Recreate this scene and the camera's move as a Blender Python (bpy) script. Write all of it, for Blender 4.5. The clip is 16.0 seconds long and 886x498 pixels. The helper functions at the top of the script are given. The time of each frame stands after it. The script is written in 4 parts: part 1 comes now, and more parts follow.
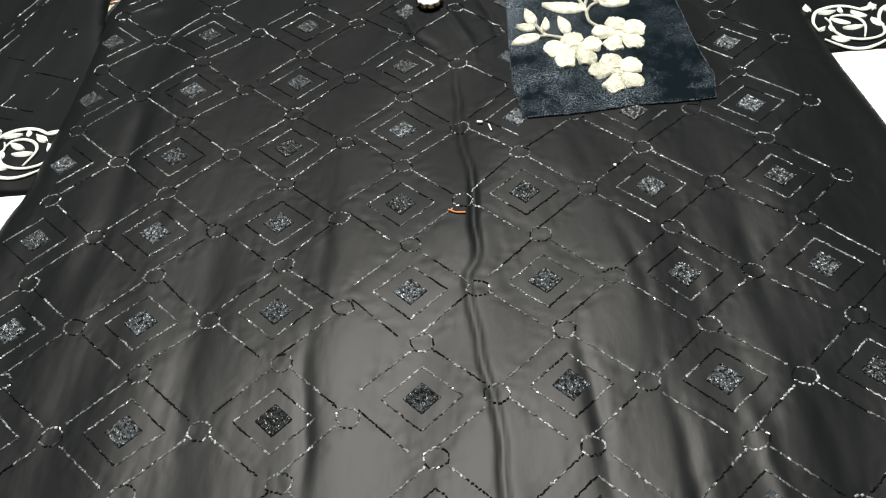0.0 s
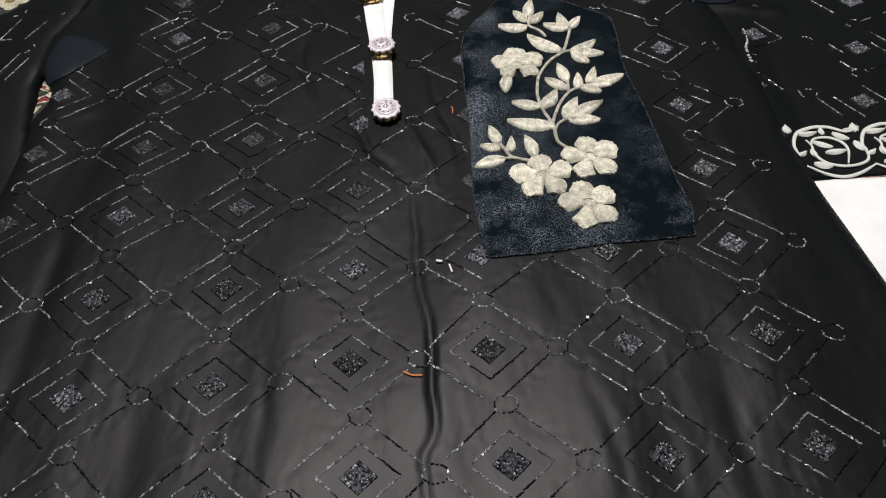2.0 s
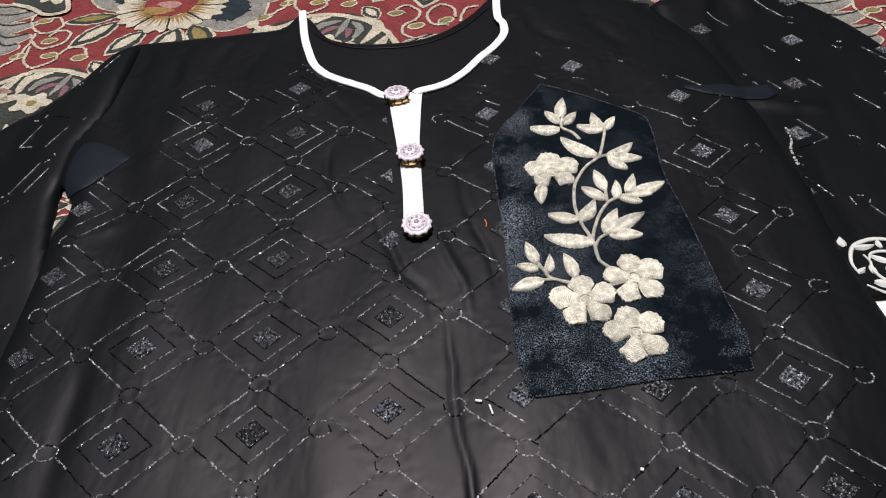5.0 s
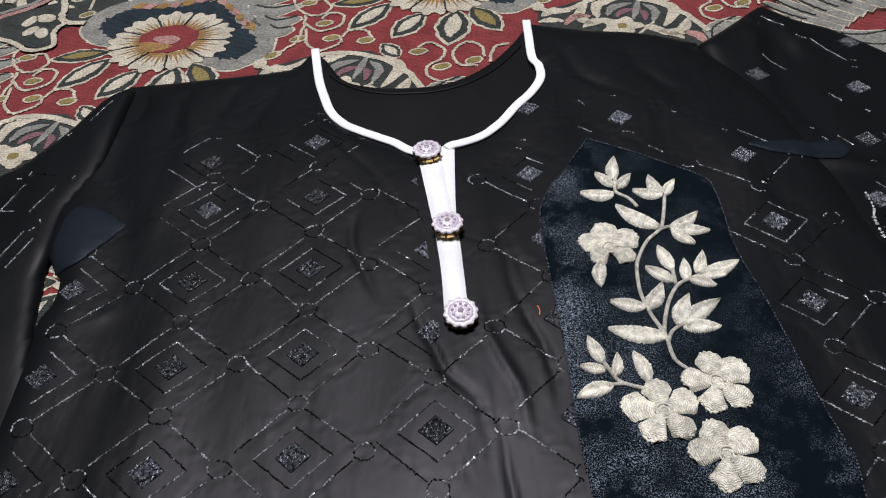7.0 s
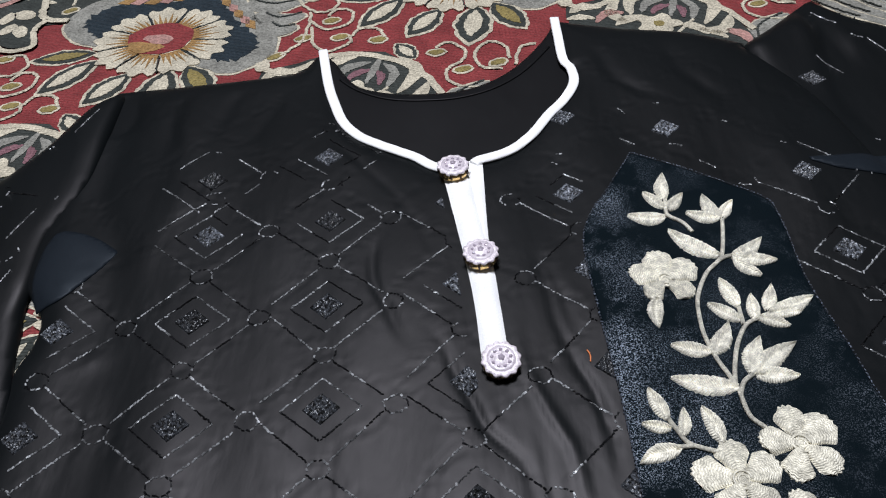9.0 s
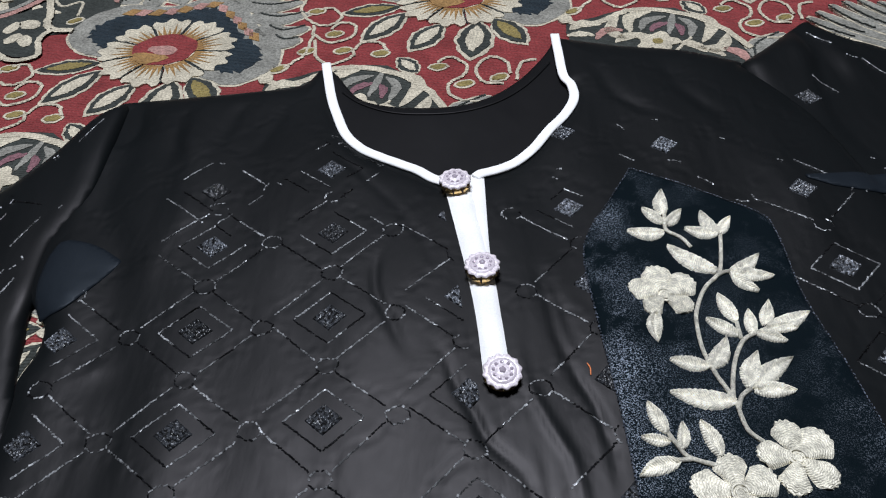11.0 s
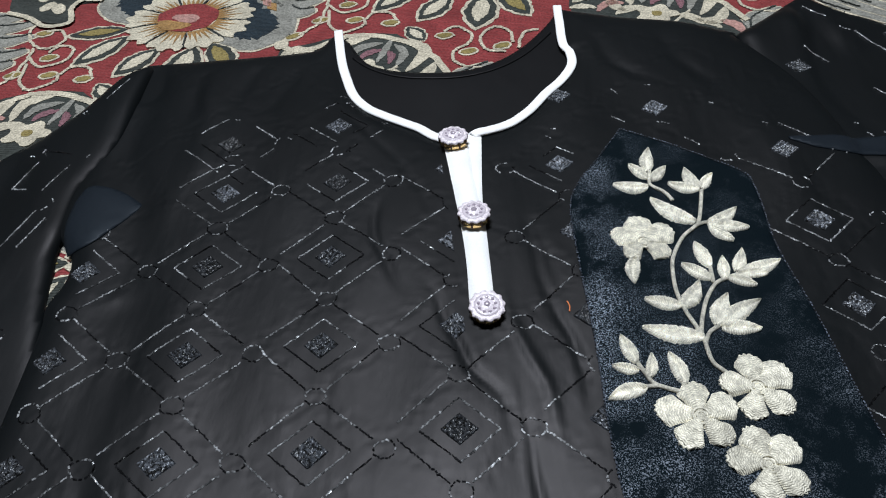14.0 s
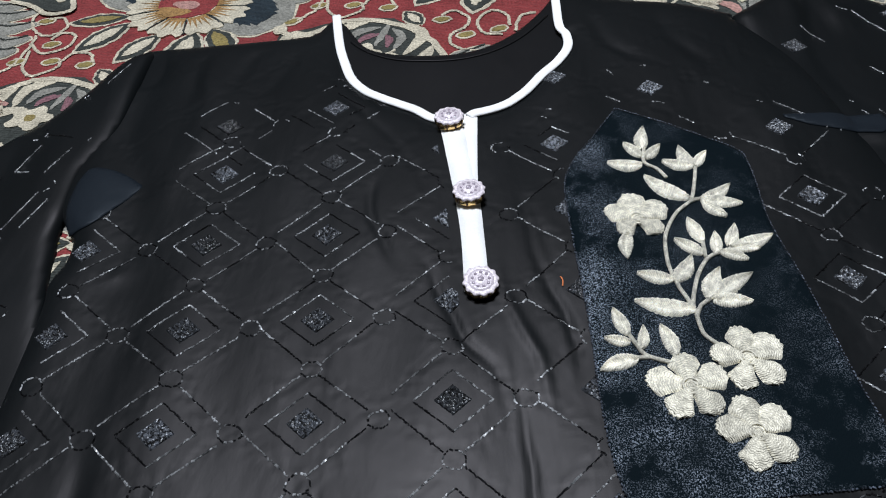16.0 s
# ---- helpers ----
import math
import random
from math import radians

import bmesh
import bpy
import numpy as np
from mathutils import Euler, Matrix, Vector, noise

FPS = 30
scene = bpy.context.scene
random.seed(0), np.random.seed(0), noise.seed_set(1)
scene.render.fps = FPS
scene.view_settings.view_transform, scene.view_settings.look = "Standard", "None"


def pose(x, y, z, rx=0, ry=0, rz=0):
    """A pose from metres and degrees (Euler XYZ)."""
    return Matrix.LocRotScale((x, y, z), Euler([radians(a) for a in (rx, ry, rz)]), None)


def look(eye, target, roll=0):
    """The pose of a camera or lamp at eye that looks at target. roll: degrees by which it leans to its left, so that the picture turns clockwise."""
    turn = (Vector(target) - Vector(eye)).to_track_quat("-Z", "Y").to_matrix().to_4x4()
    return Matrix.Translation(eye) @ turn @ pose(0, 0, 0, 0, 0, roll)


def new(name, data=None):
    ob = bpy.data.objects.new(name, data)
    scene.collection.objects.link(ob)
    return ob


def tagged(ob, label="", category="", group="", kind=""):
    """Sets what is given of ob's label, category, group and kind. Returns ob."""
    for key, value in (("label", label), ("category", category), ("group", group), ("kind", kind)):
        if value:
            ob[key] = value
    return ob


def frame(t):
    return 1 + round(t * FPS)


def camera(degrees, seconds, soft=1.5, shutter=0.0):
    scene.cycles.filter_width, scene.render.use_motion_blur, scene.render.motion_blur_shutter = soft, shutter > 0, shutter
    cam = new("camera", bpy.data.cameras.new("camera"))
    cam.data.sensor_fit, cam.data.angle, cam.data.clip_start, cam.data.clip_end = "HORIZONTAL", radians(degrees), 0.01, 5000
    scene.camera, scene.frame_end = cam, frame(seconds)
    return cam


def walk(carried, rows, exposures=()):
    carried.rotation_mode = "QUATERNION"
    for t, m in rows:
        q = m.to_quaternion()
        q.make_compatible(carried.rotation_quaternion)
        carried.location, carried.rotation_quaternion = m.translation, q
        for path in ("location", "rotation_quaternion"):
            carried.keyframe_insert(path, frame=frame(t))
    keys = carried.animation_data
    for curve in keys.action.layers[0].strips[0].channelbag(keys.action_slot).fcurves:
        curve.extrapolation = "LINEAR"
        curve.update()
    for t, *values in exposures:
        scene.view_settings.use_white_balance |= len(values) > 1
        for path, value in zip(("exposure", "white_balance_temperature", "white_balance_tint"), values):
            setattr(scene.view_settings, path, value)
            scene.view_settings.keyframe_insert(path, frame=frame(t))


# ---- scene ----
cam = camera(63.8, 16.0, soft=1.1)
PATH = [
    (0, (0.029, -0.467, 0.338), (-0.075, 0.706, -1.279), -6.9),
    (0.5, (0.035, -0.455, 0.344), (-0.041, 0.732, -1.264), -5.5),
    (1, (0.036, -0.424, 0.345), (-0.005, 0.762, -1.265), -4.3),
    (1.5, (0.036, -0.403, 0.348), (0.003, 0.827, -1.228), -3.8),
    (2, (0.038, -0.382, 0.346), (0.025, 0.848, -1.231), -3.3),
    (2.5, (0.038, -0.36, 0.351), (0.014, 0.897, -1.204), -4.2),
    (3, (0.041, -0.348, 0.352), (0.008, 0.937, -1.181), -4.3),
    (3.5, (0.041, -0.337, 0.349), (0.034, 0.994, -1.143), -3.7),
    (3.7, (0.038, -0.332, 0.35), (0.025, 0.993, -1.148), -3.8),
    (5.8, (0.01, -0.311, 0.367), (-0.044, 0.983, -1.157), -5.4),
    (6, (0.0, -0.301, 0.359), (-0.03, 0.982, -1.175), -4.6),
    (6.5, (-0.008, -0.268, 0.363), (-0.056, 1.045, -1.146), -5.4),
    (7, (-0.006, -0.241, 0.354), (-0.015, 1.066, -1.159), -4.0),
    (7.5, (-0.011, -0.223, 0.343), (-0.002, 1.072, -1.18), -3.5),
    (8, (-0.018, -0.201, 0.34), (-0.006, 1.074, -1.201), -3.6),
    (8.5, (-0.024, -0.181, 0.324), (-0.001, 1.083, -1.225), -3.3),
    (8.7, (-0.026, -0.184, 0.33), (-0.016, 1.087, -1.214), -3.7),
    (10.8, (-0.03, -0.19, 0.335), (-0.007, 1.108, -1.186), -2.9),
    (11, (-0.032, -0.188, 0.336), (-0.003, 1.115, -1.181), -2.4),
    (11.5, (-0.035, -0.191, 0.344), (-0.006, 1.134, -1.154), -1.5),
    (12, (-0.028, -0.202, 0.347), (-0.011, 1.127, -1.148), -1.7),
    (12.5, (-0.015, -0.212, 0.339), (-0.009, 1.087, -1.182), -2.1),
    (13, (-0.018, -0.22, 0.34), (-0.039, 1.07, -1.188), -2.9),
    (13.5, (-0.021, -0.224, 0.339), (-0.057, 1.068, -1.187), -3.2),
    (14, (-0.015, -0.23, 0.339), (-0.056, 1.064, -1.185), -3.6),
    (14.5, (-0.016, -0.234, 0.34), (-0.058, 1.061, -1.184), -3.7),
    (15, (-0.012, -0.234, 0.337), (-0.055, 1.051, -1.195), -4.1),
    (15.5, (-0.005, -0.231, 0.34), (-0.062, 1.067, -1.181), -5.0),
    (16, (-0.008, -0.242, 0.335), (-0.07, 1.044, -1.195), -4.6),
]
EXPOSURES = [(0.0, 0.70, 7150, 3), (0.5, 0.16, 7100, 3), (1.0, 0.0, 7050, 7), (1.5, -0.06, 7000, 11), (2.5, -0.28, 7000, 15), (3.5, -0.24, 6900, 18), (6.0, 0.06, 6700, 18), (7.0, -0.26, 6450, 17), (8.0, -0.16, 6350, 15), (11.0, -0.2, 6150, 13), (13.0, -0.16, 6150, 9), (16.0, -0.16, 6150, 11)]
walk(cam, [(t, look(eye, target, roll)) for t, eye, target, roll in PATH], EXPOSURES)

# ---- light ----
world = bpy.data.worlds.new("room_air")
scene.world = world
world.use_nodes = True
world.node_tree.nodes["Background"].inputs[0].default_value = (0.9, 0.95, 1.0, 1)
world.node_tree.nodes["Background"].inputs[1].default_value = 0.012

lamp_data = bpy.data.lights.new("ceiling_lamp", "AREA")
lamp_data.shape, lamp_data.size, lamp_data.size_y = "RECTANGLE", 0.6, 0.4
lamp_data.energy, lamp_data.color = 88.0, (0.96, 0.99, 1.03)
lamp = new("ceiling_lamp", lamp_data)
lamp.matrix_world = look((-0.15, 0.46, 2.45), (0.0, 0.0, 0.0))


# ---- materials ----
def material(name, colour, rough=0.8, metal=0.0, spec=0.3, sheen=0.0, sheen_tint=(1, 1, 1), grain=900.0, grain_amount=0.25,
             patch=14.0, patch_amount=0.15, bump=0.25, bump_depth=0.0006, weave=0.0, island=0.0, piece=0.0, coat=0.0, sharp=0.25):
    """Procedural surface: base colour varied at two scales, fine relief and an optional thread weave."""
    m = bpy.data.materials.new(name)
    m.use_nodes = True
    n, l = m.node_tree.nodes, m.node_tree.links
    b = n["Principled BSDF"]
    b.inputs["Roughness"].default_value, b.inputs["Metallic"].default_value = rough, metal
    b.inputs["Specular IOR Level"].default_value = spec
    b.inputs["Sheen Weight"].default_value = sheen
    b.inputs["Sheen Tint"].default_value = (*sheen_tint, 1)
    b.inputs["Coat Weight"].default_value = coat
    where = n.new("ShaderNodeTexCoord")
    fine = n.new("ShaderNodeTexNoise")
    fine.inputs["Scale"].default_value, fine.inputs["Detail"].default_value = grain, 2.0
    broad = n.new("ShaderNodeTexNoise")
    broad.inputs["Scale"].default_value, broad.inputs["Detail"].default_value = patch, 4.0
    for tex in (fine, broad):
        l.new(where.outputs["Object"], tex.inputs["Vector"])

    def scaled(source, amount, half=0.25):
        node = n.new("ShaderNodeMapRange")
        node.inputs["From Min"].default_value, node.inputs["From Max"].default_value = 0.5 - half, 0.5 + half
        node.inputs["To Min"].default_value, node.inputs["To Max"].default_value = 1 - amount, 1 + amount
        l.new(source, node.inputs["Value"])
        return node.outputs[0]

    def times(a, c):
        node = n.new("ShaderNodeMath")
        node.operation = "MULTIPLY"
        l.new(a, node.inputs[0]), l.new(c, node.inputs[1])
        return node.outputs[0]
    value = times(scaled(fine.outputs[0], grain_amount, sharp), scaled(broad.outputs[0], patch_amount))
    if island:
        geo = n.new("ShaderNodeNewGeometry")
        spread = n.new("ShaderNodeMapRange")
        spread.inputs["To Min"].default_value, spread.inputs["To Max"].default_value = 1 - island, 1 + island
        l.new(geo.outputs["Random Per Island"], spread.inputs["Value"])
        value = times(value, spread.outputs[0])
    if piece:
        info = n.new("ShaderNodeObjectInfo")
        spread = n.new("ShaderNodeMapRange")
        spread.inputs["To Min"].default_value, spread.inputs["To Max"].default_value = 1 - piece, 1 + piece
        l.new(info.outputs["Random"], spread.inputs["Value"])
        value = times(value, spread.outputs[0])
    tint = n.new("ShaderNodeVectorMath")
    tint.operation = "SCALE"
    tint.inputs[0].default_value = colour
    l.new(value, tint.inputs["Scale"])
    l.new(tint.outputs[0], b.inputs["Base Color"])
    height = fine.outputs[0]
    if weave:
        for axis in ("X", "Y"):
            wave = n.new("ShaderNodeTexWave")
            wave.bands_direction = axis
            wave.inputs["Scale"].default_value, wave.inputs["Distortion"].default_value = weave, 1.5
            l.new(where.outputs["Object"], wave.inputs["Vector"])
            height = times(height, wave.outputs["Fac"]) if axis == "Y" else height
    relief = n.new("ShaderNodeBump")
    relief.inputs["Strength"].default_value, relief.inputs["Distance"].default_value = bump, bump_depth
    l.new(height, relief.inputs["Height"])
    l.new(relief.outputs[0], b.inputs["Normal"])
    return m


def cloth_material(name, colour, rough, spec, sheen, gloss=(0.985, 0.925, 0.93)):
    """Thin woven cloth: long soft wrinkles, small crumples and a weave as relief."""
    m = material(name, colour, rough, 0, spec, sheen, grain=1500, grain_amount=0.2, patch=9, patch_amount=0.15)
    n, l = m.node_tree.nodes, m.node_tree.links
    b = n["Principled BSDF"]
    b.inputs["Specular Tint"].default_value = (*gloss, 1)
    where = n.new("ShaderNodeTexCoord")
    last = None
    for scale, stretch, depth, strength, detail in ((5.0, (3.0, 0.8, 1), 0.005, 0.35, 1.0), (15.0, (2.0, 0.8, 1), 0.0032, 0.34, 2.0), (31.0, (1.6, 0.8, 1), 0.0014, 0.15, 3.0), (110.0, (1.6, 0.7, 1), 0.0004, 0.22, 2.0), (2200.0, (1, 1, 1), 0.0002, 0.12, 1.0)):
        mapping = n.new("ShaderNodeMapping")
        mapping.inputs["Scale"].default_value = stretch
        mapping.inputs["Rotation"].default_value = (0, 0, 0.12)
        tex = n.new("ShaderNodeTexNoise")
        tex.inputs["Scale"].default_value, tex.inputs["Detail"].default_value = scale, detail
        tex.inputs["Distortion"].default_value = 0.4 if scale < 40 else 0.0
        relief = n.new("ShaderNodeBump")
        relief.inputs["Strength"].default_value, relief.inputs["Distance"].default_value = strength, depth
        l.new(where.outputs["Object"], mapping.inputs["Vector"])
        l.new(mapping.outputs[0], tex.inputs["Vector"])
        l.new(tex.outputs[0], relief.inputs["Height"])
        if last:
            l.new(last, relief.inputs["Normal"])
        last = relief.outputs[0]
    l.new(last, b.inputs["Normal"])
    return m


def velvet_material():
    """Crushed navy velvet: the nap lies flat in uneven patches, whose pale blue sheen is painted into the base colour.
    """
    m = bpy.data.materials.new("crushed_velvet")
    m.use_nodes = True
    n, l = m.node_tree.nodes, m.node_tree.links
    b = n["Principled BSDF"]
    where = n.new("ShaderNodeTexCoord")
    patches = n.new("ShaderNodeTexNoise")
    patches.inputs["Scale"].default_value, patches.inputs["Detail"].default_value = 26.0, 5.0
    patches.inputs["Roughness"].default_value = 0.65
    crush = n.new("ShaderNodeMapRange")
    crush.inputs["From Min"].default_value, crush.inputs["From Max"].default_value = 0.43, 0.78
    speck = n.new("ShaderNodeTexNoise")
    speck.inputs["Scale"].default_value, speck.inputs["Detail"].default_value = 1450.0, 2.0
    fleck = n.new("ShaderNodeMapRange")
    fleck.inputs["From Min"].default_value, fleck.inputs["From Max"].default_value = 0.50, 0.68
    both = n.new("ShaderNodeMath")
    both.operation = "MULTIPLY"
    # sheen and sparkle of the flattened nap, mixed in as pale colour
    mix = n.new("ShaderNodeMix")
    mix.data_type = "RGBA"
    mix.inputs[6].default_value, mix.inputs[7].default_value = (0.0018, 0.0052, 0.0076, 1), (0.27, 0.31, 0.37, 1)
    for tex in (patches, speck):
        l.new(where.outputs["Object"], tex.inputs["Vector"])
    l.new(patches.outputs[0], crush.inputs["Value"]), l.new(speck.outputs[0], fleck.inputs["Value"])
    # the painted sheen grows towards the left, lower and right edges
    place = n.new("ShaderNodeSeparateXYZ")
    sheen_left = n.new("ShaderNodeMapRange")
    sheen_left.inputs["From Min"].default_value, sheen_left.inputs["From Max"].default_value = 0.055, 0.115
    sheen_left.inputs["To Min"].default_value, sheen_left.inputs["To Max"].default_value = 2.3, 0.45
    # worn: the painted sheen patches, scaled by their place on the panel
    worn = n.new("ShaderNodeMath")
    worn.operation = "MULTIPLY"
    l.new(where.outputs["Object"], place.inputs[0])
    l.new(place.outputs["X"], sheen_left.inputs["Value"])
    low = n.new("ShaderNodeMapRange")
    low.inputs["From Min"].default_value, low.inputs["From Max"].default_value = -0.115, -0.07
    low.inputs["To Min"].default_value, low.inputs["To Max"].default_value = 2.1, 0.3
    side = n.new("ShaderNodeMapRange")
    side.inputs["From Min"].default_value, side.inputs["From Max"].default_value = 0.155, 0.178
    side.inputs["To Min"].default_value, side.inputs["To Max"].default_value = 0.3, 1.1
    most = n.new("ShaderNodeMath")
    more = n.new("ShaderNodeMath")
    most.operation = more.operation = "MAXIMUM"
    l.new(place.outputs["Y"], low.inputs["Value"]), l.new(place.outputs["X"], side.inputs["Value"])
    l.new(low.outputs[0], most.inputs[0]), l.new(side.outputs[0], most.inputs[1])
    l.new(sheen_left.outputs[0], more.inputs[0]), l.new(most.outputs[0], more.inputs[1])
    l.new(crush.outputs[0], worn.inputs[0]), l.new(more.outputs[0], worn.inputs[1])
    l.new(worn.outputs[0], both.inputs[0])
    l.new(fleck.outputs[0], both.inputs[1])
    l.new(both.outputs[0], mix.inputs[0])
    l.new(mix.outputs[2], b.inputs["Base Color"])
    b.inputs["Roughness"].default_value, b.inputs["Specular IOR Level"].default_value = 0.75, 0.06
    b.inputs["Sheen Weight"].default_value, b.inputs["Sheen Roughness"].default_value = 0.04, 0.3
    b.inputs["Sheen Tint"].default_value = (0.55, 0.7, 1.0, 1)
    relief = n.new("ShaderNodeBump")
    relief.inputs["Strength"].default_value, relief.inputs["Distance"].default_value = 0.6, 0.0008
    l.new(speck.outputs[0], relief.inputs["Height"]), l.new(relief.outputs[0], b.inputs["Normal"])
    return m


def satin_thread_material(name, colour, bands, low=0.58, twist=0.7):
    """Satin-stitch embroidery: rows of thread across each piece, following its own surface coordinates; the shade
    between threads is put into the colour.
    """
    # satin sheen is painted here as mottling and a tone per piece
    m = material(name, colour, 0.38, 0, 0.55, 0.1, grain=900, grain_amount=0.34, patch=210, patch_amount=0.42, piece=0.16)
    n, l = m.node_tree.nodes, m.node_tree.links
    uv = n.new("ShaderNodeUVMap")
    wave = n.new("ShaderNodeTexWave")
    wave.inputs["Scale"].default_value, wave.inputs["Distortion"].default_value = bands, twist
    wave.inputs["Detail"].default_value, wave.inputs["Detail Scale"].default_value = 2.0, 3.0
    relief = n.new("ShaderNodeBump")
    relief.inputs["Strength"].default_value, relief.inputs["Distance"].default_value = 0.7, 0.0007
    # shade in the gaps between threads, multiplied into the base colour
    strand_shade = n.new("ShaderNodeMapRange")
    strand_shade.inputs["From Max"].default_value = 0.55
    strand_shade.inputs["To Min"].default_value, strand_shade.inputs["To Max"].default_value = low, 1.0
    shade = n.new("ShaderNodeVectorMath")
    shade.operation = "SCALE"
    b = n["Principled BSDF"]
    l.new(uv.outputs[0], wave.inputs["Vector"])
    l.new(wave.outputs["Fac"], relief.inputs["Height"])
    l.new(wave.outputs["Fac"], strand_shade.inputs["Value"])
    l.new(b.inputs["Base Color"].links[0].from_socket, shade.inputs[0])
    l.new(strand_shade.outputs[0], shade.inputs["Scale"])
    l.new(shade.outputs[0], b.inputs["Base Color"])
    l.new(relief.outputs[0], b.inputs["Normal"])
    return m


BLACK = cloth_material("black_lawn", (0.0028, 0.0040, 0.0046), 0.455, 0.215, 0.0)
BACKING = cloth_material("black_lawn_inside", (0.0040, 0.0045, 0.0052), 0.50, 0.19, 0.0)
LINING = cloth_material("blue_black_lining", (0.0085, 0.0115, 0.0155), 0.5, 0.16, 0.0, (0.8, 0.9, 1.0))
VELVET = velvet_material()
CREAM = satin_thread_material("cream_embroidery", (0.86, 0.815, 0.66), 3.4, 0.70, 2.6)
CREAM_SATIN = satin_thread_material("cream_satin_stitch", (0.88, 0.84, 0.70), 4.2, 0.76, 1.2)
LACE = material("ivory_lace_thread", (0.68, 0.69, 0.64), 0.6, grain=1500, grain_amount=0.2, patch=90, patch_amount=0.1, bump=0.5)
WHITE = material("white_cotton", (0.86, 0.86, 0.85), 0.8, 0, 0.25, 0.1, grain=1300, grain_amount=0.07, patch=60, patch_amount=0.06, bump=0.5, bump_depth=0.0005)
# glint of the stitching thread, painted as a silver-grey base colour
GLINT_THREAD = material("silver_glint_thread", (0.36, 0.37, 0.38), 0.32, 0.3, 0.9, grain=1800, grain_amount=0.5, patch=38, patch_amount=0.8, island=0.80)
DARK_THREAD = material("black_thread", (0.006, 0.006, 0.007), 0.35, 0.0, 0.5, grain=1800, grain_amount=0.5, island=0.9)
# pad stitches: thread glint painted as pale speckle and a tone per motif
FILL = material("black_glint_fill", (0.043, 0.047, 0.054), 0.36, 0.3, 0.9, grain=620, grain_amount=0.98, patch=40, patch_amount=0.5, bump=0.8, bump_depth=0.0008, piece=0.7, sharp=0.09)
EDGE = material("blue_stitching", (0.085, 0.10, 0.13), 0.5, 0.2, 0.4, island=0.8)
LILAC = material("lilac_button", (0.57, 0.51, 0.555), 0.25, 0.0, 0.6, grain=1800, grain_amount=0.25, patch=300, patch_amount=0.15, coat=0.4)
PEARL = material("pale_pearl", (0.76, 0.69, 0.73), 0.3, 0.0, 0.6, grain=700, grain_amount=0.45, coat=0.5)
GOLD = material("gold_metal", (0.80, 0.56, 0.24), 0.25, 1.0, 0.5, grain=700, grain_amount=0.15)
CRYSTAL = material("lilac_crystal", (0.55, 0.48, 0.56), 0.08, 0.35, 0.8, grain=1500, grain_amount=0.3, coat=0.6)
BRONZE = material("dark_bronze", (0.06, 0.035, 0.025), 0.4, 0.8, 0.5)
ORANGE = material("orange_thread", (0.65, 0.20, 0.07), 0.7)
LINT = material("white_lint", (0.85, 0.82, 0.78), 0.8)
# kept dark so that the unseen walls bounce little light
PLASTER = material("plain_plaster", (0.11, 0.108, 0.105), 0.9, grain=120, grain_amount=0.05, patch=3, patch_amount=0.06)
FLOOR = material("cement_floor", (0.38, 0.36, 0.33), 0.7, grain=150, grain_amount=0.15, patch=4, patch_amount=0.15)


def wool(name, colour):
    return material(name, colour, 0.95, 0, 0.1, 0.12, grain=620, grain_amount=0.55, patch=60, patch_amount=0.26, bump=0.9, bump_depth=0.0016, weave=150)


RED = wool("red_wool", (0.2350, 0.0420, 0.0420))
IVORY = wool("ivory_wool", (0.5600, 0.5050, 0.3850))
NAVY = wool("navy_wool", (0.0190, 0.0290, 0.0370))
GREY = wool("blue_grey_wool", (0.2650, 0.2580, 0.2250))
MOSS = wool("dark_moss_wool", (0.0420, 0.0470, 0.0420))
OLIVE = wool("olive_wool", (0.2520, 0.1974, 0.0714))
OCHRE = wool("ochre_wool", (0.3200, 0.1850, 0.0700))
PINK = wool("pink_wool", (0.4200, 0.2352, 0.2016))
PLUM = wool("plum_wool", (0.2352, 0.1176, 0.1344))


# ---- building helpers ----
def link_mesh(name, verts, faces, mat, parent=None, label="", smooth=True, uvs=None):
    data = bpy.data.meshes.new(name)
    data.from_pydata([tuple(v) for v in verts], [], faces)
    data.materials.append(mat)
    if smooth:
        data.polygons.foreach_set("use_smooth", [True] * len(data.polygons))
    if uvs is not None:
        layer = data.uv_layers.new(name="UVMap")
        index = np.empty(len(data.loops), dtype=np.int64)
        data.loops.foreach_get("vertex_index", index)
        layer.data.foreach_set("uv", np.asarray(uvs, dtype=np.float64)[index].ravel())
    data.update()
    ob = new(name, data)
    ob.parent = parent
    if label:
        tagged(ob, label)
    return ob


def part(name, bm, mat, parent, label=""):
    data = bpy.data.meshes.new(name)
    bm.to_mesh(data)
    bm.free()
    data.materials.append(mat)
    data.polygons.foreach_set("use_smooth", [True] * len(data.polygons))
    ob = new(name, data)
    ob.parent = parent
    if label:
        tagged(ob, label)
    return ob


def empty_thing(name, label, category, group="", kind=""):
    return tagged(new(name), label, category, group, kind)


def spline(points, per=8, closed=False):
    """A smooth line through the points (Catmull-Rom)."""
    p = np.asarray(points, dtype=float)
    n = len(p)
    out = []
    for i in range(n if closed else n - 1):
        if closed:
            a, b, c, d = p[i - 1], p[i], p[(i + 1) % n], p[(i + 2) % n]
        else:
            a, b, c, d = p[max(i - 1, 0)], p[i], p[i + 1], p[min(i + 2, n - 1)]
        for s in np.arange(per) / per:
            out.append(0.5 * (2 * b + (c - a) * s + (2 * a - 5 * b + 4 * c - d) * s * s + (3 * b - a - 3 * c + d) * s ** 3))
    if not closed:
        out.append(p[-1])
    return np.array(out)


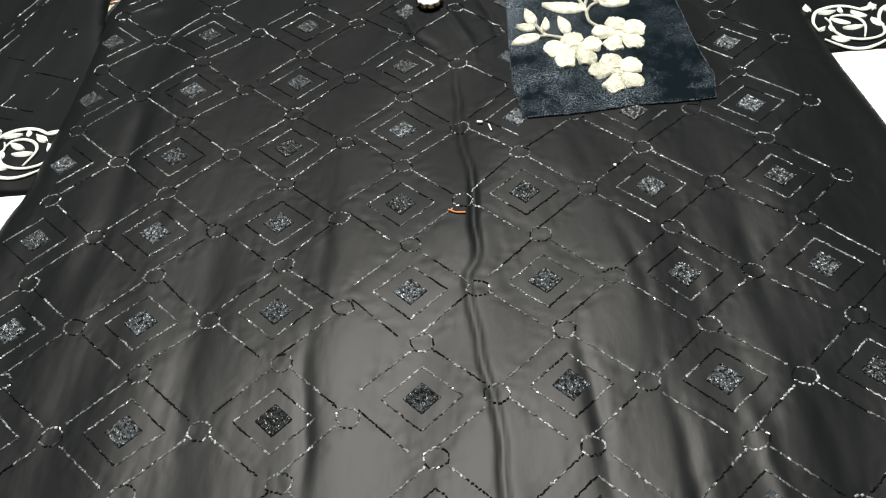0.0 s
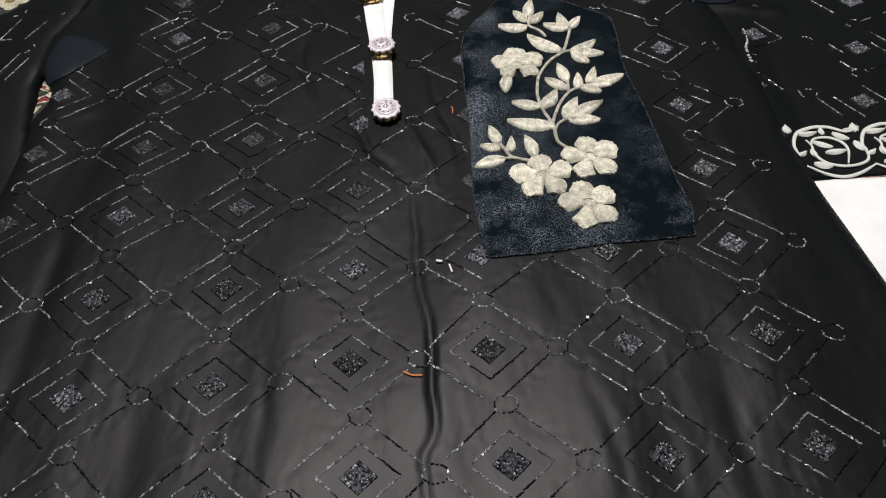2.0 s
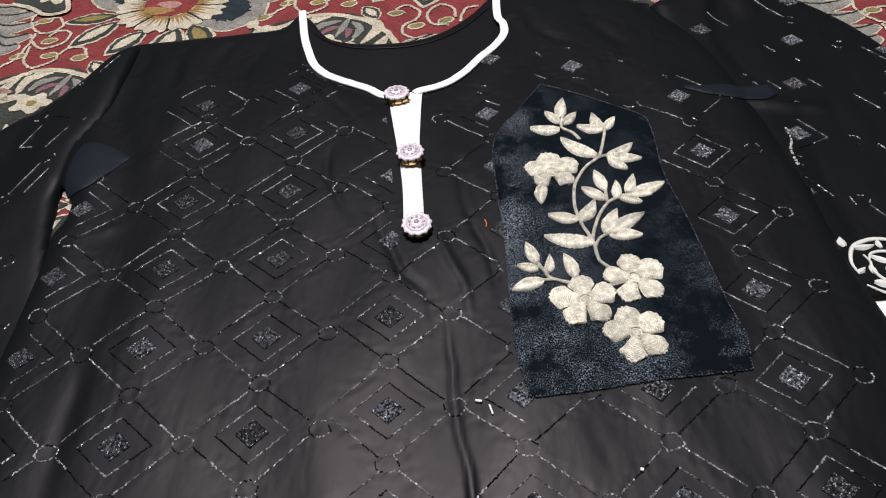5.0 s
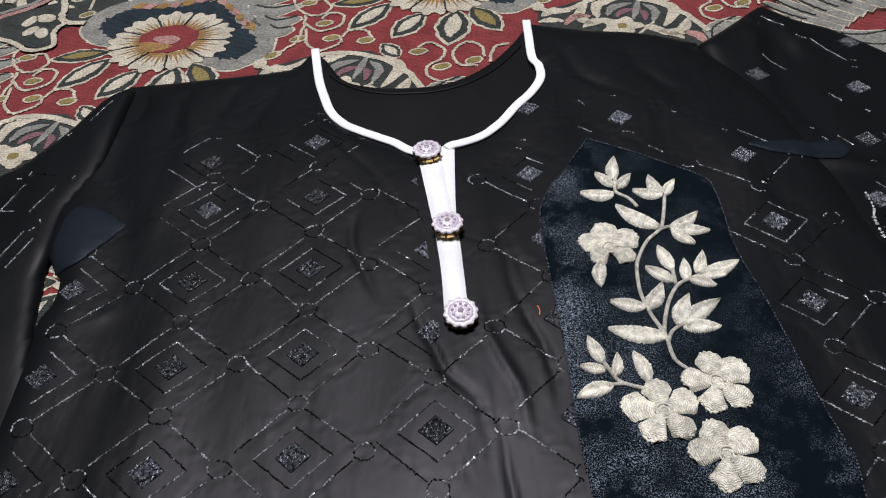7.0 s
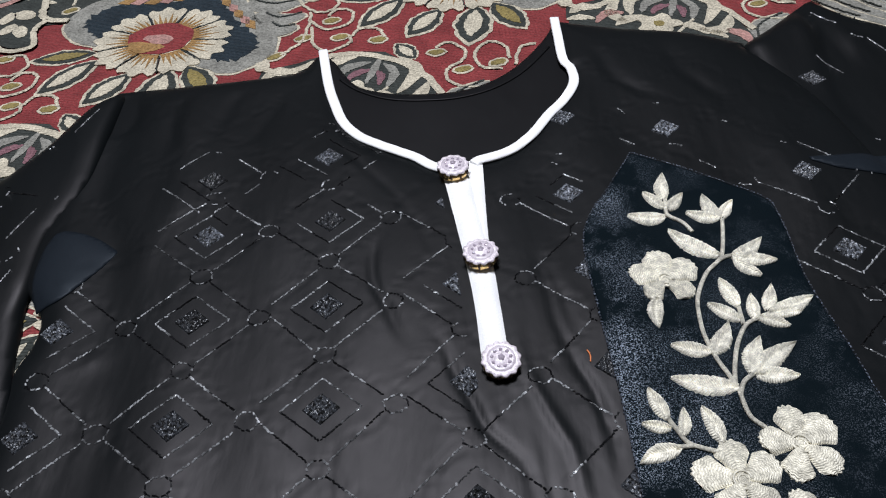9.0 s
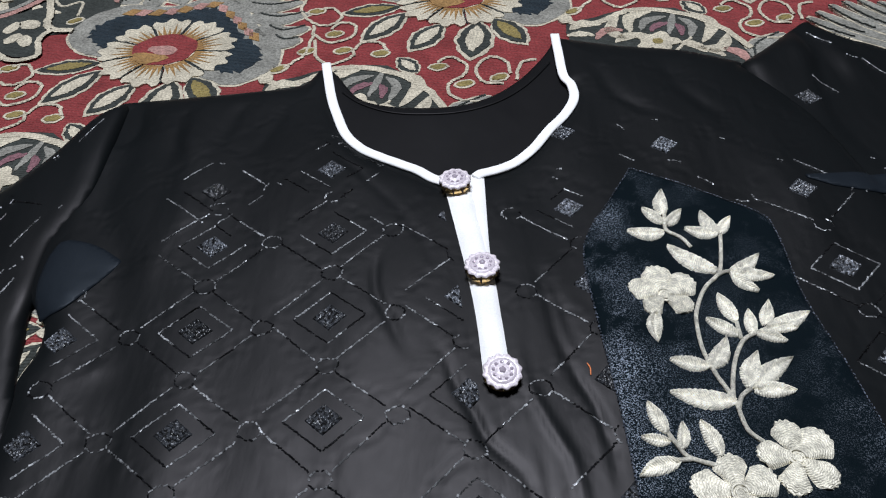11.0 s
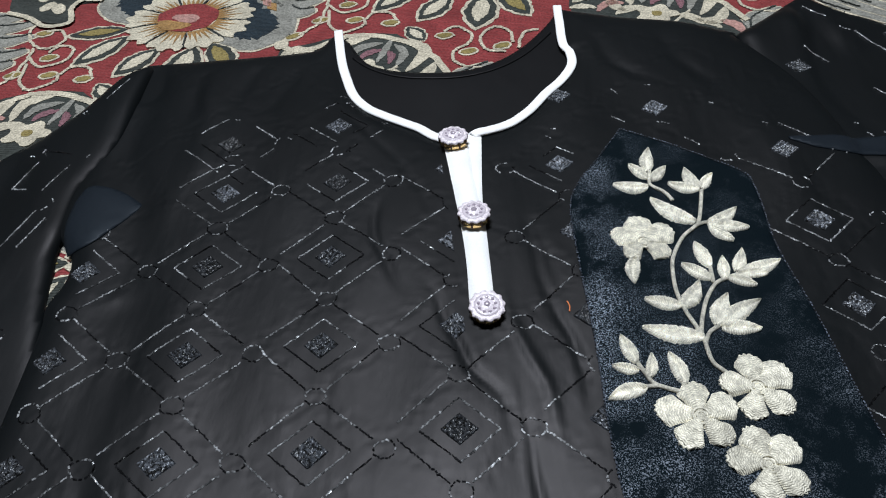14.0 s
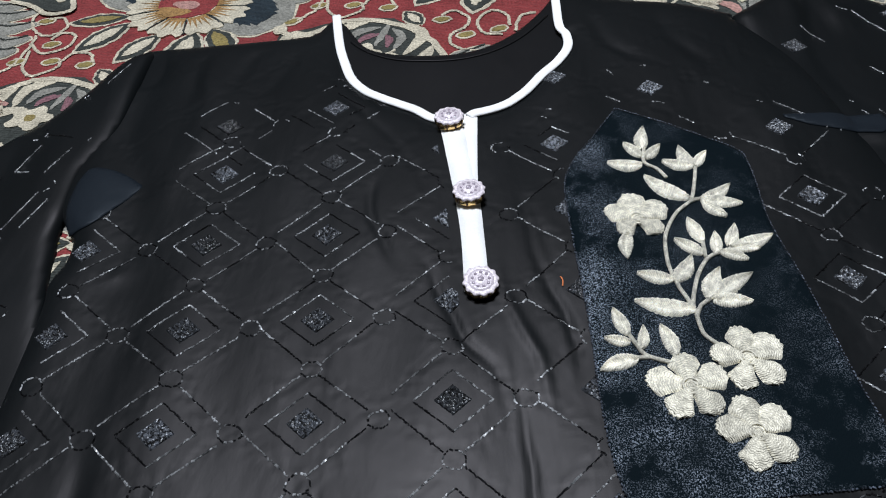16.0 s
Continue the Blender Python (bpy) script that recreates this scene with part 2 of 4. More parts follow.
def distance(x, y, line, closed=False):
    """Distance of points to a line, and the nearest places on it."""
    q = np.stack([x, y], 1)
    best, near = np.full(len(q), 1e9), np.zeros((len(q), 2))
    ends = np.roll(line, -1, 0) if closed else line[1:]
    for a, b in zip(line if closed else line[:-1], ends):
        d = b - a
        s = np.clip(((q - a) @ d) / max(d @ d, 1e-12), 0, 1)
        at = a + s[:, None] * d
        r = np.hypot(*(q - at).T)
        closer = r < best
        best[closer], near[closer] = r[closer], at[closer]
    return best, near


def inside(x, y, line):
    hit = np.zeros(len(x), dtype=bool)
    for a, b in zip(line, np.roll(line, -1, 0)):
        if a[1] == b[1]:
            continue
        cross = ((a[1] > y) != (b[1] > y)) & (x < (b[0] - a[0]) * (y - a[1]) / (b[1] - a[1]) + a[0])
        hit ^= cross
    return hit


class Field:
    """Heights on a regular grid, read by bilinear interpolation."""

    def __init__(self, x0, y0, step, z):
        self.x0, self.y0, self.step, self.z = x0, y0, step, z

    def at(self, x, y):
        i = np.clip((np.asarray(x) - self.x0) / self.step, 0, self.z.shape[1] - 1.001)
        j = np.clip((np.asarray(y) - self.y0) / self.step, 0, self.z.shape[0] - 1.001)
        a, b = i.astype(int), j.astype(int)
        u, v = i - a, j - b
        z = self.z
        return z[b, a] * (1 - u) * (1 - v) + z[b, a + 1] * u * (1 - v) + z[b + 1, a] * (1 - u) * v + z[b + 1, a + 1] * u * v


def sheet(name, line, step, height, mat, parent, label="", drop=0.003):
    """A laid piece of cloth: a fine grid cut to the outline, with height(x, y, d) over it (d: distance from the edge) and a turned-down edge."""
    x0, y0 = line.min(0) - 2 * step
    x1, y1 = line.max(0) + 2 * step
    nx, ny = int((x1 - x0) / step) + 2, int((y1 - y0) / step) + 2
    gx, gy = np.meshgrid(x0 + step * np.arange(nx), y0 + step * np.arange(ny))
    x, y = gx.ravel().copy(), gy.ravel().copy()
    d, near = distance(x, y, line, True)
    within = inside(x, y, line)
    zone = Field(x0, y0, step, height(x, y, np.where(within, d, 0)).reshape(ny, nx))
    snap = (~within) | (d < 0.3 * step)
    x[snap], y[snap] = near[snap, 0], near[snap, 1]
    z = height(x, y, np.where(within & ~snap, d, 0.0))
    ok = within.reshape(ny, nx) & ~(snap.reshape(ny, nx))
    used = ok[:-1, :-1] | ok[1:, :-1] | ok[:-1, 1:] | ok[1:, 1:]
    jj, ii = np.nonzero(used)
    a = jj * nx + ii
    quads = np.stack([a, a + 1, a + nx + 1, a + nx], 1)
    edges = {}
    for quad in quads.tolist():
        for p, q in zip(quad, quad[1:] + quad[:1]):
            if (q, p) in edges:
                del edges[(q, p)]
            else:
                edges[(p, q)] = 1
    keep = np.unique(quads)
    index = np.full(nx * ny, -1)
    index[keep] = np.arange(len(keep))
    verts = list(zip(x[keep], y[keep], z[keep]))
    faces = index[quads].tolist()
    low = {}
    for p, q in edges:
        for k in (p, q):
            if k not in low:
                low[k] = len(verts)
                verts.append((x[k], y[k], z[k] - drop))
        faces.append([int(index[q]), int(index[p]), low[p], low[q]])
    ob = link_mesh(name, verts, faces, mat, parent, label)
    return ob, zone


def tube(line, zs, half_w, half_h, sides=8, taper=False):
    """Vertices and faces of a flattened tube along a line in plan."""
    line = np.asarray(line)
    t = np.gradient(line, axis=0)
    t /= np.maximum(np.hypot(*t.T), 1e-9)[:, None]
    nrm = np.stack([-t[:, 1], t[:, 0]], 1)
    verts, faces, n = [], [], len(line)
    for i in range(n):
        s = 1.0
        if taper:
            s = 0.35 + 0.65 * math.sin(math.pi * min(max((i + 0.5) / n, 0.05), 0.95))
        for k in range(sides):
            a = 2 * math.pi * k / sides
            verts.append((line[i, 0] + nrm[i, 0] * math.cos(a) * half_w * s, line[i, 1] + nrm[i, 1] * math.cos(a) * half_w * s, zs[i] + math.sin(a) * half_h))
        if i:
            for k in range(sides):
                k2 = (k + 1) % sides
                faces.append(((i - 1) * sides + k, (i - 1) * sides + k2, i * sides + k2, i * sides + k))
    faces.append(tuple(range(sides))[::-1])
    faces.append(tuple((n - 1) * sides + k for k in range(sides)))
    return verts, faces


def stitches(segments, zone, lift=0.0003, length=0.0023, width=0.00085, gap=0.35, seed=1, wobble=0.25):
    """Rows of small raised stitches along straight segments (x0, y0, x1, y1), laid on the cloth."""
    rng = np.random.default_rng(seed)
    verts, faces = [], []
    for x0, y0, x1, y1 in segments:
        dx, dy = x1 - x0, y1 - y0
        size = math.hypot(dx, dy)
        count = max(1, int(size / (length * (1 + gap))))
        for k in range(count):
            s = (k + 0.5 + rng.uniform(-0.12, 0.12)) / count
            cx, cy = x0 + dx * s + rng.normal(0, 0.00012), y0 + dy * s + rng.normal(0, 0.00012)
            a = math.atan2(dy, dx) + rng.normal(0, wobble)
            l, w = length * rng.uniform(0.6, 1.05) / 2, width * rng.uniform(0.7, 1.2) / 2
            ux, uy = math.cos(a) * l, math.sin(a) * l
            vx, vy = -math.sin(a) * w, math.cos(a) * w
            h = width * rng.uniform(0.4, 0.8)
            tilt = rng.normal(0, 0.35) * h
            n = len(verts)
            verts += [(cx - ux - vx, cy - uy - vy, 0), (cx + ux - vx, cy + uy - vy, 0), (cx + ux + vx, cy + uy + vy, 0), (cx - ux + vx, cy - uy + vy, 0),
                      (cx - 0.7 * ux, cy - 0.7 * uy, h + tilt), (cx + 0.7 * ux, cy + 0.7 * uy, h - tilt)]
            faces += [(n, n + 1, n + 5, n + 4), (n + 2, n + 3, n + 4, n + 5), (n + 1, n + 2, n + 5), (n + 3, n, n + 4)]
    v = np.array(verts)
    v[:, 2] += zone.at(v[:, 0], v[:, 1]) + lift
    return v, faces


# ---- room ----
def slab(name, x0, y0, z0, x1, y1, z1, mat, label):
    bm = bmesh.new()
    bmesh.ops.create_cube(bm, size=1)
    for v in bm.verts:
        v.co = ((x0 + x1) / 2 + v.co.x * (x1 - x0), (y0 + y1) / 2 + v.co.y * (y1 - y0), (z0 + z1) / 2 + v.co.z * (z1 - z0))
    ob = part(name, bm, mat, None)
    ob.data.polygons.foreach_set("use_smooth", [False] * len(ob.data.polygons))
    return tagged(ob, label, name.split("_")[0], kind="structure")


slab("floor", -2.2, -2.2, -0.12, 2.2, 2.6, -0.008, FLOOR, "plain grey cement floor under the carpet")
# added ceiling and walls, out of view, dark to cut bounced light
slab("ceiling", -2.2, -2.2, 2.6, 2.2, 2.6, 2.7, PLASTER, "plain dark grey plaster ceiling, added unseen")
slab("wall_north", -2.2, 2.6, -0.12, 2.2, 2.7, 2.7, PLASTER, "plain dark grey plaster wall, added unseen")
slab("wall_south", -2.2, -2.3, -0.12, 2.2, -2.2, 2.7, PLASTER, "plain dark grey plaster wall, added unseen")
slab("wall_west", -2.3, -2.3, -0.12, -2.2, 2.7, 2.7, PLASTER, "plain dark grey plaster wall, added unseen")
slab("wall_east", 2.2, -2.3, -0.12, 2.3, 2.7, 2.7, PLASTER, "plain dark grey plaster wall, added unseen")

# ---- the tunic's plan ----
BODY = np.concatenate([
    spline([(-0.0230, 0.1510), (-0.0290, 0.1560), (-0.0390, 0.1640), (-0.0620, 0.1780), (-0.0760, 0.1880), (-0.0880, 0.2040), (-0.0950, 0.2250), (-0.1010, 0.2500), (-0.1070, 0.2930)], 5),
    spline([(-0.1130, 0.2860), (-0.1250, 0.2690), (-0.1570, 0.2650), (-0.1980, 0.2620), (-0.2590, 0.2590)], 5),
    spline([(-0.2650, 0.1900), (-0.2680, 0.1570), (-0.2770, 0.1180), (-0.2750, 0.0850), (-0.2640, 0.0670), (-0.2550, 0.0540), (-0.2540, 0.0370), (-0.2590, 0.0190), (-0.2565, -0.0030), (-0.2570, -0.0800),
            (-0.2600, -0.1250), (-0.2620, -0.1670), (-0.2700, -0.2000), (-0.2910, -0.3390), (-0.3360, -0.6400)], 6),
    spline([(-0.2010, -0.6550), (0.0010, -0.6610), (0.2050, -0.6570), (0.3450, -0.6420)], 8),
    spline([(0.3130, -0.3350), (0.2850, -0.1480), (0.2740, -0.0780), (0.2700, -0.0220), (0.2690, 0.0370), (0.2610, 0.1080), (0.2440, 0.2000), (0.2130, 0.2630)], 6),
    spline([(0.2150, 0.2680), (0.1740, 0.2880), (0.1300, 0.2980), (0.1040, 0.3060), (0.0860, 0.3120), (0.0785, 0.3150)], 5),
    spline([(0.0760, 0.2910), (0.0750, 0.2590), (0.0790, 0.2480), (0.0780, 0.2310), (0.0680, 0.2130), (0.0550, 0.1980), (0.0410, 0.1790), (0.0270, 0.1660), (0.0140, 0.1590), (-0.0100, 0.1520)], 5)])
# folds of the front: line, width, height
FOLDS = [
    ([(-0.200, 0.250), (-0.207, 0.215), (-0.203, 0.180)], 0.0060, -0.0011),
    ([(-0.160, 0.255), (-0.172, 0.215), (-0.178, 0.180)], 0.0055, -0.0010),
    ([(-0.128, 0.245), (-0.143, 0.205), (-0.156, 0.185)], 0.0050, -0.0010),
    ([(0.098, 0.275), (0.112, 0.230), (0.140, 0.200)], 0.0055, -0.0011),
    ([(0.150, 0.275), (0.158, 0.235), (0.180, 0.195)], 0.0060, -0.0010),
    ([(0.0100, 0.0330), (0.0160, -0.0160), (0.0300, -0.0560), (0.0340, -0.1160)], 0.0030, 0.0010),
    ([(0.0280, 0.0840), (0.0340, 0.0250), (0.0450, -0.0250), (0.0510, -0.0860)], 0.0028, -0.0010),
    ([(-0.0710, -0.1580), (-0.0610, -0.2180), (-0.0630, -0.2980), (-0.0550, -0.4190)], 0.0040, -0.0009),
    ([(0.0710, -0.2170), (0.0800, -0.2760), (0.0820, -0.3570), (0.0870, -0.4580)], 0.0040, -0.0009),
    ([(0.1430, -0.1960), (0.1500, -0.2650), (0.1530, -0.3360), (0.1640, -0.4380)], 0.0045, 0.0007),
    ([(0.010, -0.03), (0.016, -0.061), (0.020, -0.119), (0.025, -0.169), (0.025, -0.201), (0.027, -0.234), (0.020, -0.252), (0.027, -0.285), (0.031, -0.314), (0.034, -0.343), (0.035, -0.46)], 0.0022, -0.0017),
    ([(0.0910, -0.1360), (0.1060, -0.2100), (0.1150, -0.2490), (0.1200, -0.3630), (0.1230, -0.4990)], 0.0045, -0.0008),
    ([(0.1680, -0.1450), (0.1770, -0.1940), (0.1760, -0.2520), (0.1820, -0.3010), (0.1870, -0.3770), (0.2050, -0.6010)], 0.0060, -0.0007),
    ([(0.1890, -0.1450), (0.1980, -0.1940), (0.1960, -0.2520), (0.2050, -0.3010), (0.2150, -0.6010)], 0.0085, 0.0006),
    ([(-0.1010, 0.1910), (-0.0650, 0.1450), (-0.0410, 0.1040), (-0.0290, 0.0780)], 0.0030, -0.0012),
    ([(-0.0620, 0.1050), (-0.0660, 0.0700), (-0.0580, 0.0420), (-0.0440, 0.0130)], 0.0030, -0.0012),
    ([(-0.0380, 0.0320), (-0.0280, 0.0160), (-0.0220, -0.0040), (-0.0120, -0.0340), (0.0070, -0.0580), (0.0110, -0.1070)], 0.0028, -0.0012),
    ([(-0.1210, -0.1790), (-0.1260, -0.2580), (-0.1310, -0.3990)], 0.0085, -0.0006),
    ([(-0.1910, 0.0510), (-0.2020, -0.0590), (-0.1970, -0.1490), (-0.2110, -0.2990)], 0.0075, -0.0012),
    ([(-0.2490, 0.3000), (-0.2470, 0.1900), (-0.2440, 0.1400), (-0.2230, 0.0860), (-0.2170, 0.0210)], 0.0150, -0.0052),
    ([(-0.2010, 0.2410), (-0.1910, 0.1610), (-0.1960, 0.1010)], 0.0105, 0.0011),
    ([(0.0200, 0.1250), (0.0350, 0.0640), (0.0450, 0.0050)], 0.0034, -0.0007),
    ([(0.2050, 0.1280), (0.2210, 0.0560), (0.2090, -0.0430)], 0.0090, -0.0008),
]


def wrinkles(x, y, seed, amount):
    z = np.zeros_like(x)
    rng = np.random.default_rng(seed)
    for k in range(14):
        f = rng.uniform(12, 70)
        a = rng.normal(0, 0.45)
        z += np.sin(f * 2 * (x * math.cos(a) + y * math.sin(a) * 0.6) + rng.uniform(0, 6.3) + 1.5 * np.sin(y * rng.uniform(4, 16) + rng.uniform(0, 6))) / f
    return z * amount


ROW_SHIFT = {-3: -0.004, -2: -0.003, -1: 0.001, 0: 0.0105, 1: 0.0135, 2: 0.0135, 3: 0.0150}


def pucker(x, y):
    """Cloth drawn in along the stitched diamonds, with small crinkles across the thread."""
    u = (x + 0.0175 - 0.014 * np.clip((-0.19 - y) / 0.13, 0, 2.5) + 0.07 * np.maximum(0, y - 0.1)) / 0.0745
    col = np.round(u)
    shift = np.interp(col, list(ROW_SHIFT), list(ROW_SHIFT.values()))
    v = (y - 0.108 - shift) / 0.0625
    s = np.abs(u - col) + np.abs(v - np.round(v))
    crinkle = np.sin(x * 620 + 3 * np.sin(y * 170 + x * 60) + 2 * np.sin(x * 97)) * np.sin(y * 540 + 3 * np.sin(x * 210 - y * 80) + 2 * np.sin(y * 71))
    z = -0.00009 * np.exp(-((s - 0.5) / 0.05) ** 2) - 0.00005 * np.exp(-((s - 0.275) / 0.05) ** 2)
    return z + 0.00018 * crinkle * (0.05 + np.exp(-((s - 0.5) / 0.13) ** 2))


def body_height(x, y, d):
    z = 0.0105 + wrinkles(x, y, 3, 0.009) + pucker(x, y)
    bent = x + 0.0012 * np.sin(y * 37) + 0.0008 * np.sin(y * 83 + 1) + 0.0003 * np.sin(y * 211 + 2)
    for line, width, amp in FOLDS:
        r, _ = distance(bent, y, spline(line, 4))
        fade = min(0.08, 0.25 * math.dist(line[0], line[-1]))
        ends = [np.clip(np.hypot(x - p[0], y - p[1]) / fade, 0, 1) for p in (line[0], line[-1])]
        uneven = np.clip(0.62 + 0.75 * np.sin(y * 41 + width * 3000) * np.sin(y * 17 + width * 900), 0.6 if amp < -0.0015 else 0.35 if abs(amp) > 0.0009 else 0.08, 1.25)
        z = z + amp * uneven * np.exp(-(r / width) ** 2) * ends[0] * ends[1]
    return 0.0058 + (np.maximum(z, 0.0065) - 0.0058) * (1 - np.exp(-d / 0.007))


kurta = empty_thing("kurta", "black cotton tunic with white neck piping on a red carpet", "tunic")
front, BODY_Z = sheet("front_panel", BODY, 0.002, body_height, BLACK, kurta, "black cotton front with diamond stitching")

# back of the neck, seen inside the opening
BACK = np.concatenate([spline([(-0.1040, 0.2900), (-0.0980, 0.2830), (-0.0820, 0.2540), (-0.0610, 0.2420), (-0.0340, 0.2360), (-0.0070, 0.2370), (0.0180, 0.2460), (0.0420, 0.2650), (0.0630, 0.2910), (0.0760, 0.3130)], 5),
                       spline([(0.0980, 0.2790), (0.0920, 0.2180), (0.0510, 0.1660), (0.0000, 0.1340), (-0.0510, 0.1540), (-0.0910, 0.1930), (-0.1130, 0.2640)], 5)])
back, BACK_Z = sheet("back_panel", BACK, 0.003, lambda x, y, d: 0.0032 + 0.0015 * (1 - np.exp(-d / 0.004)) + wrinkles(x, y, 8, 0.006), BACKING, kurta, "plain black inside of the back neck")
seam = spline([(-0.0930, 0.2600), (-0.0790, 0.2450), (-0.0590, 0.2330), (-0.0340, 0.2270), (-0.0060, 0.2280), (0.0210, 0.2370), (0.0460, 0.2560), (0.0680, 0.2830)], 6)
v, f = tube(seam, BACK_Z.at(*seam.T) + 0.0004, 0.0012, 0.0007, 6)
link_mesh("neck_facing_seam", v, f, BACKING, kurta)

# ---- sleeves ----
LEFT = np.concatenate([
    spline([(-0.2520, 0.2610), (-0.2760, 0.2390), (-0.2970, 0.2050), (-0.3210, 0.1740), (-0.3420, 0.1530), (-0.3920, 0.0880), (-0.4310, -0.0220), (-0.4410, -0.1610)], 5),
    spline([(-0.3410, -0.1630), (-0.2470, -0.1630)], 6),
    spline([(-0.2470, -0.0490), (-0.2590, 0.0080), (-0.2630, 0.0250), (-0.2660, 0.0450), (-0.2690, 0.0640), (-0.2680, 0.0830), (-0.2690, 0.1180), (-0.2570, 0.1570), (-0.2540, 0.1890)], 5)])
RIGHT = np.concatenate([
    spline([(0.2130, 0.2660), (0.2219, 0.2740), (0.2438, 0.2897), (0.2720, 0.3120), (0.2866, 0.3223), (0.2915, 0.3172), (0.3090, 0.2968), (0.3395, 0.2724), (0.3850, 0.2000), (0.4200, 0.0700), (0.4300, -0.0700)], 5),
    spline([(0.3490, -0.0710), (0.2560, -0.0730)], 6),
    spline([(0.2500, 0.0080), (0.2450, 0.0870), (0.2290, 0.1900)], 5)])


def left_height(x, y, d):
    top = 0.0108 + wrinkles(x, y, 21, 0.012) - 0.08 * np.clip(-0.268 - x, 0, 0.07)
    low = 0.0045 + wrinkles(x, y, 22, 0.004)
    s = np.clip((y + 0.06) / 0.15, 0, 1)
    s = s * s * (3 - 2 * s)
    r, _ = distance(x, y, spline([(-0.2630, 0.2400), (-0.2640, 0.1900), (-0.2670, 0.1570), (-0.2790, 0.1180), (-0.2790, 0.0800)], 4))
    far = np.clip((-0.27 - x) / 0.05, 0, 1)
    low = low + 0.002 * far
    z = low + (top - low) * s
    base = 0.003 + 0.0065 * s * np.exp(-(r / 0.018) ** 2)
    return base + np.maximum(z - base, 0.001) * (1 - np.exp(-d / 0.003))


def right_height(x, y, d):
    z = 0.0064 + wrinkles(x, y, 31, 0.008) - 0.003 * np.clip((x - 0.262) / 0.05, 0, 1)
    r, _ = distance(x, y, spline([(0.2220, 0.2700), (0.2580, 0.2870), (0.2950, 0.2680)], 4))
    z = z + 0.004 * np.exp(-(r / 0.025) ** 2)
    r, _ = distance(x, y, spline([(0.2800, 0.3040), (0.2790, 0.2680), (0.2700, 0.2060), (0.2800, 0.1630), (0.2990, 0.1290)], 4))
    z = z - 0.006 * np.exp(-(r / 0.009) ** 2)
    r, _ = distance(x, y, spline([(0.2210, 0.1330), (0.2570, 0.1200), (0.3100, 0.1090)], 4))
    z = z + 0.003 * np.exp(-(r / 0.006) ** 2)
    return 0.003 + np.maximum(z - 0.003, 0.0012) * (1 - np.exp(-d / 0.006))


sleeve_l, LEFT_Z = sheet("sleeve", LEFT, 0.004, left_height, BLACK, kurta, "black cotton sleeve with stitching and a white cuff")
sleeve_r, RIGHT_Z = sheet("sleeve", RIGHT, 0.004, right_height, BLACK, kurta, "black cotton sleeve with stitching and a white cuff")

cuff_l = np.concatenate([spline([(-0.4310, -0.1690), (-0.3410, -0.1660), (-0.2520, -0.1640)], 6), spline([(-0.2570, -0.2000), (-0.2640, -0.2420)], 4), spline([(-0.3410, -0.2450), (-0.4310, -0.2470)], 5)])
cuff_r = np.concatenate([spline([(0.2610, -0.0750), (0.3070, -0.0730), (0.4210, -0.0740)], 6), spline([(0.4230, -0.1120), (0.4210, -0.1530)], 4), spline([(0.3490, -0.1550), (0.2640, -0.1560)], 5)])
for line, owner in ((cuff_l, sleeve_l), (cuff_r, sleeve_r)):
    sheet("cuff", line, 0.004, lambda x, y, d: 0.0028 + 0.0018 * (1 - np.exp(-d / 0.004)) + wrinkles(x, y, 41, 0.003), WHITE, owner, "plain white cotton cuff", 0.002)

lining = np.concatenate([spline([(-0.266, 0.103), (-0.260, 0.116), (-0.239, 0.112), (-0.221, 0.099)], 5), spline([(-0.231, 0.082), (-0.244, 0.064), (-0.259, 0.058)], 5), spline([(-0.264, 0.068), (-0.266, 0.080), (-0.2665, 0.095)], 4)])
sheet("lining_flap", lining, 0.0025, lambda x, y, d: BODY_Z.at(x, y) + 0.0008 + 0.0008 * (1 - np.exp(-d / 0.003)) + wrinkles(x, y, 55, 0.006), LINING, kurta, "smooth blue-black lining turned out at the armhole", 0.0006)

turned = np.concatenate([spline([(0.206, 0.1350), (0.243, 0.1365), (0.280, 0.1380)], 5), spline([(0.284, 0.126), (0.272, 0.1170)], 4), spline([(0.248, 0.1190), (0.226, 0.1245)], 4)])
sheet("lining_flap", turned, 0.0025, lambda x, y, d: np.maximum(BODY_Z.at(x, y), RIGHT_Z.at(x, y)) + 0.0008 + 0.0008 * (1 - np.exp(-d / 0.003)), LINING, kurta, "smooth blue-black lining turned out at the armhole", 0.0006)

# ---- diamond stitching ----
VELVET_LINE = np.concatenate([spline([(0.101, 0.152), (0.082, 0.124), (0.0585, 0.087), (0.0560, 0.035), (0.057, -0.022), (0.0560, -0.073), (0.0570, -0.106), (0.0615, -0.131)], 4),
                              spline([(0.088, -0.129), (0.126, -0.1245), (0.1855, -0.120)], 4),
                              spline([(0.1895, -0.097), (0.1850, -0.069), (0.1820, -0.035), (0.1785, 0.000), (0.1735, 0.040), (0.1755, 0.086), (0.170, 0.107), (0.133, 0.133)], 4)])


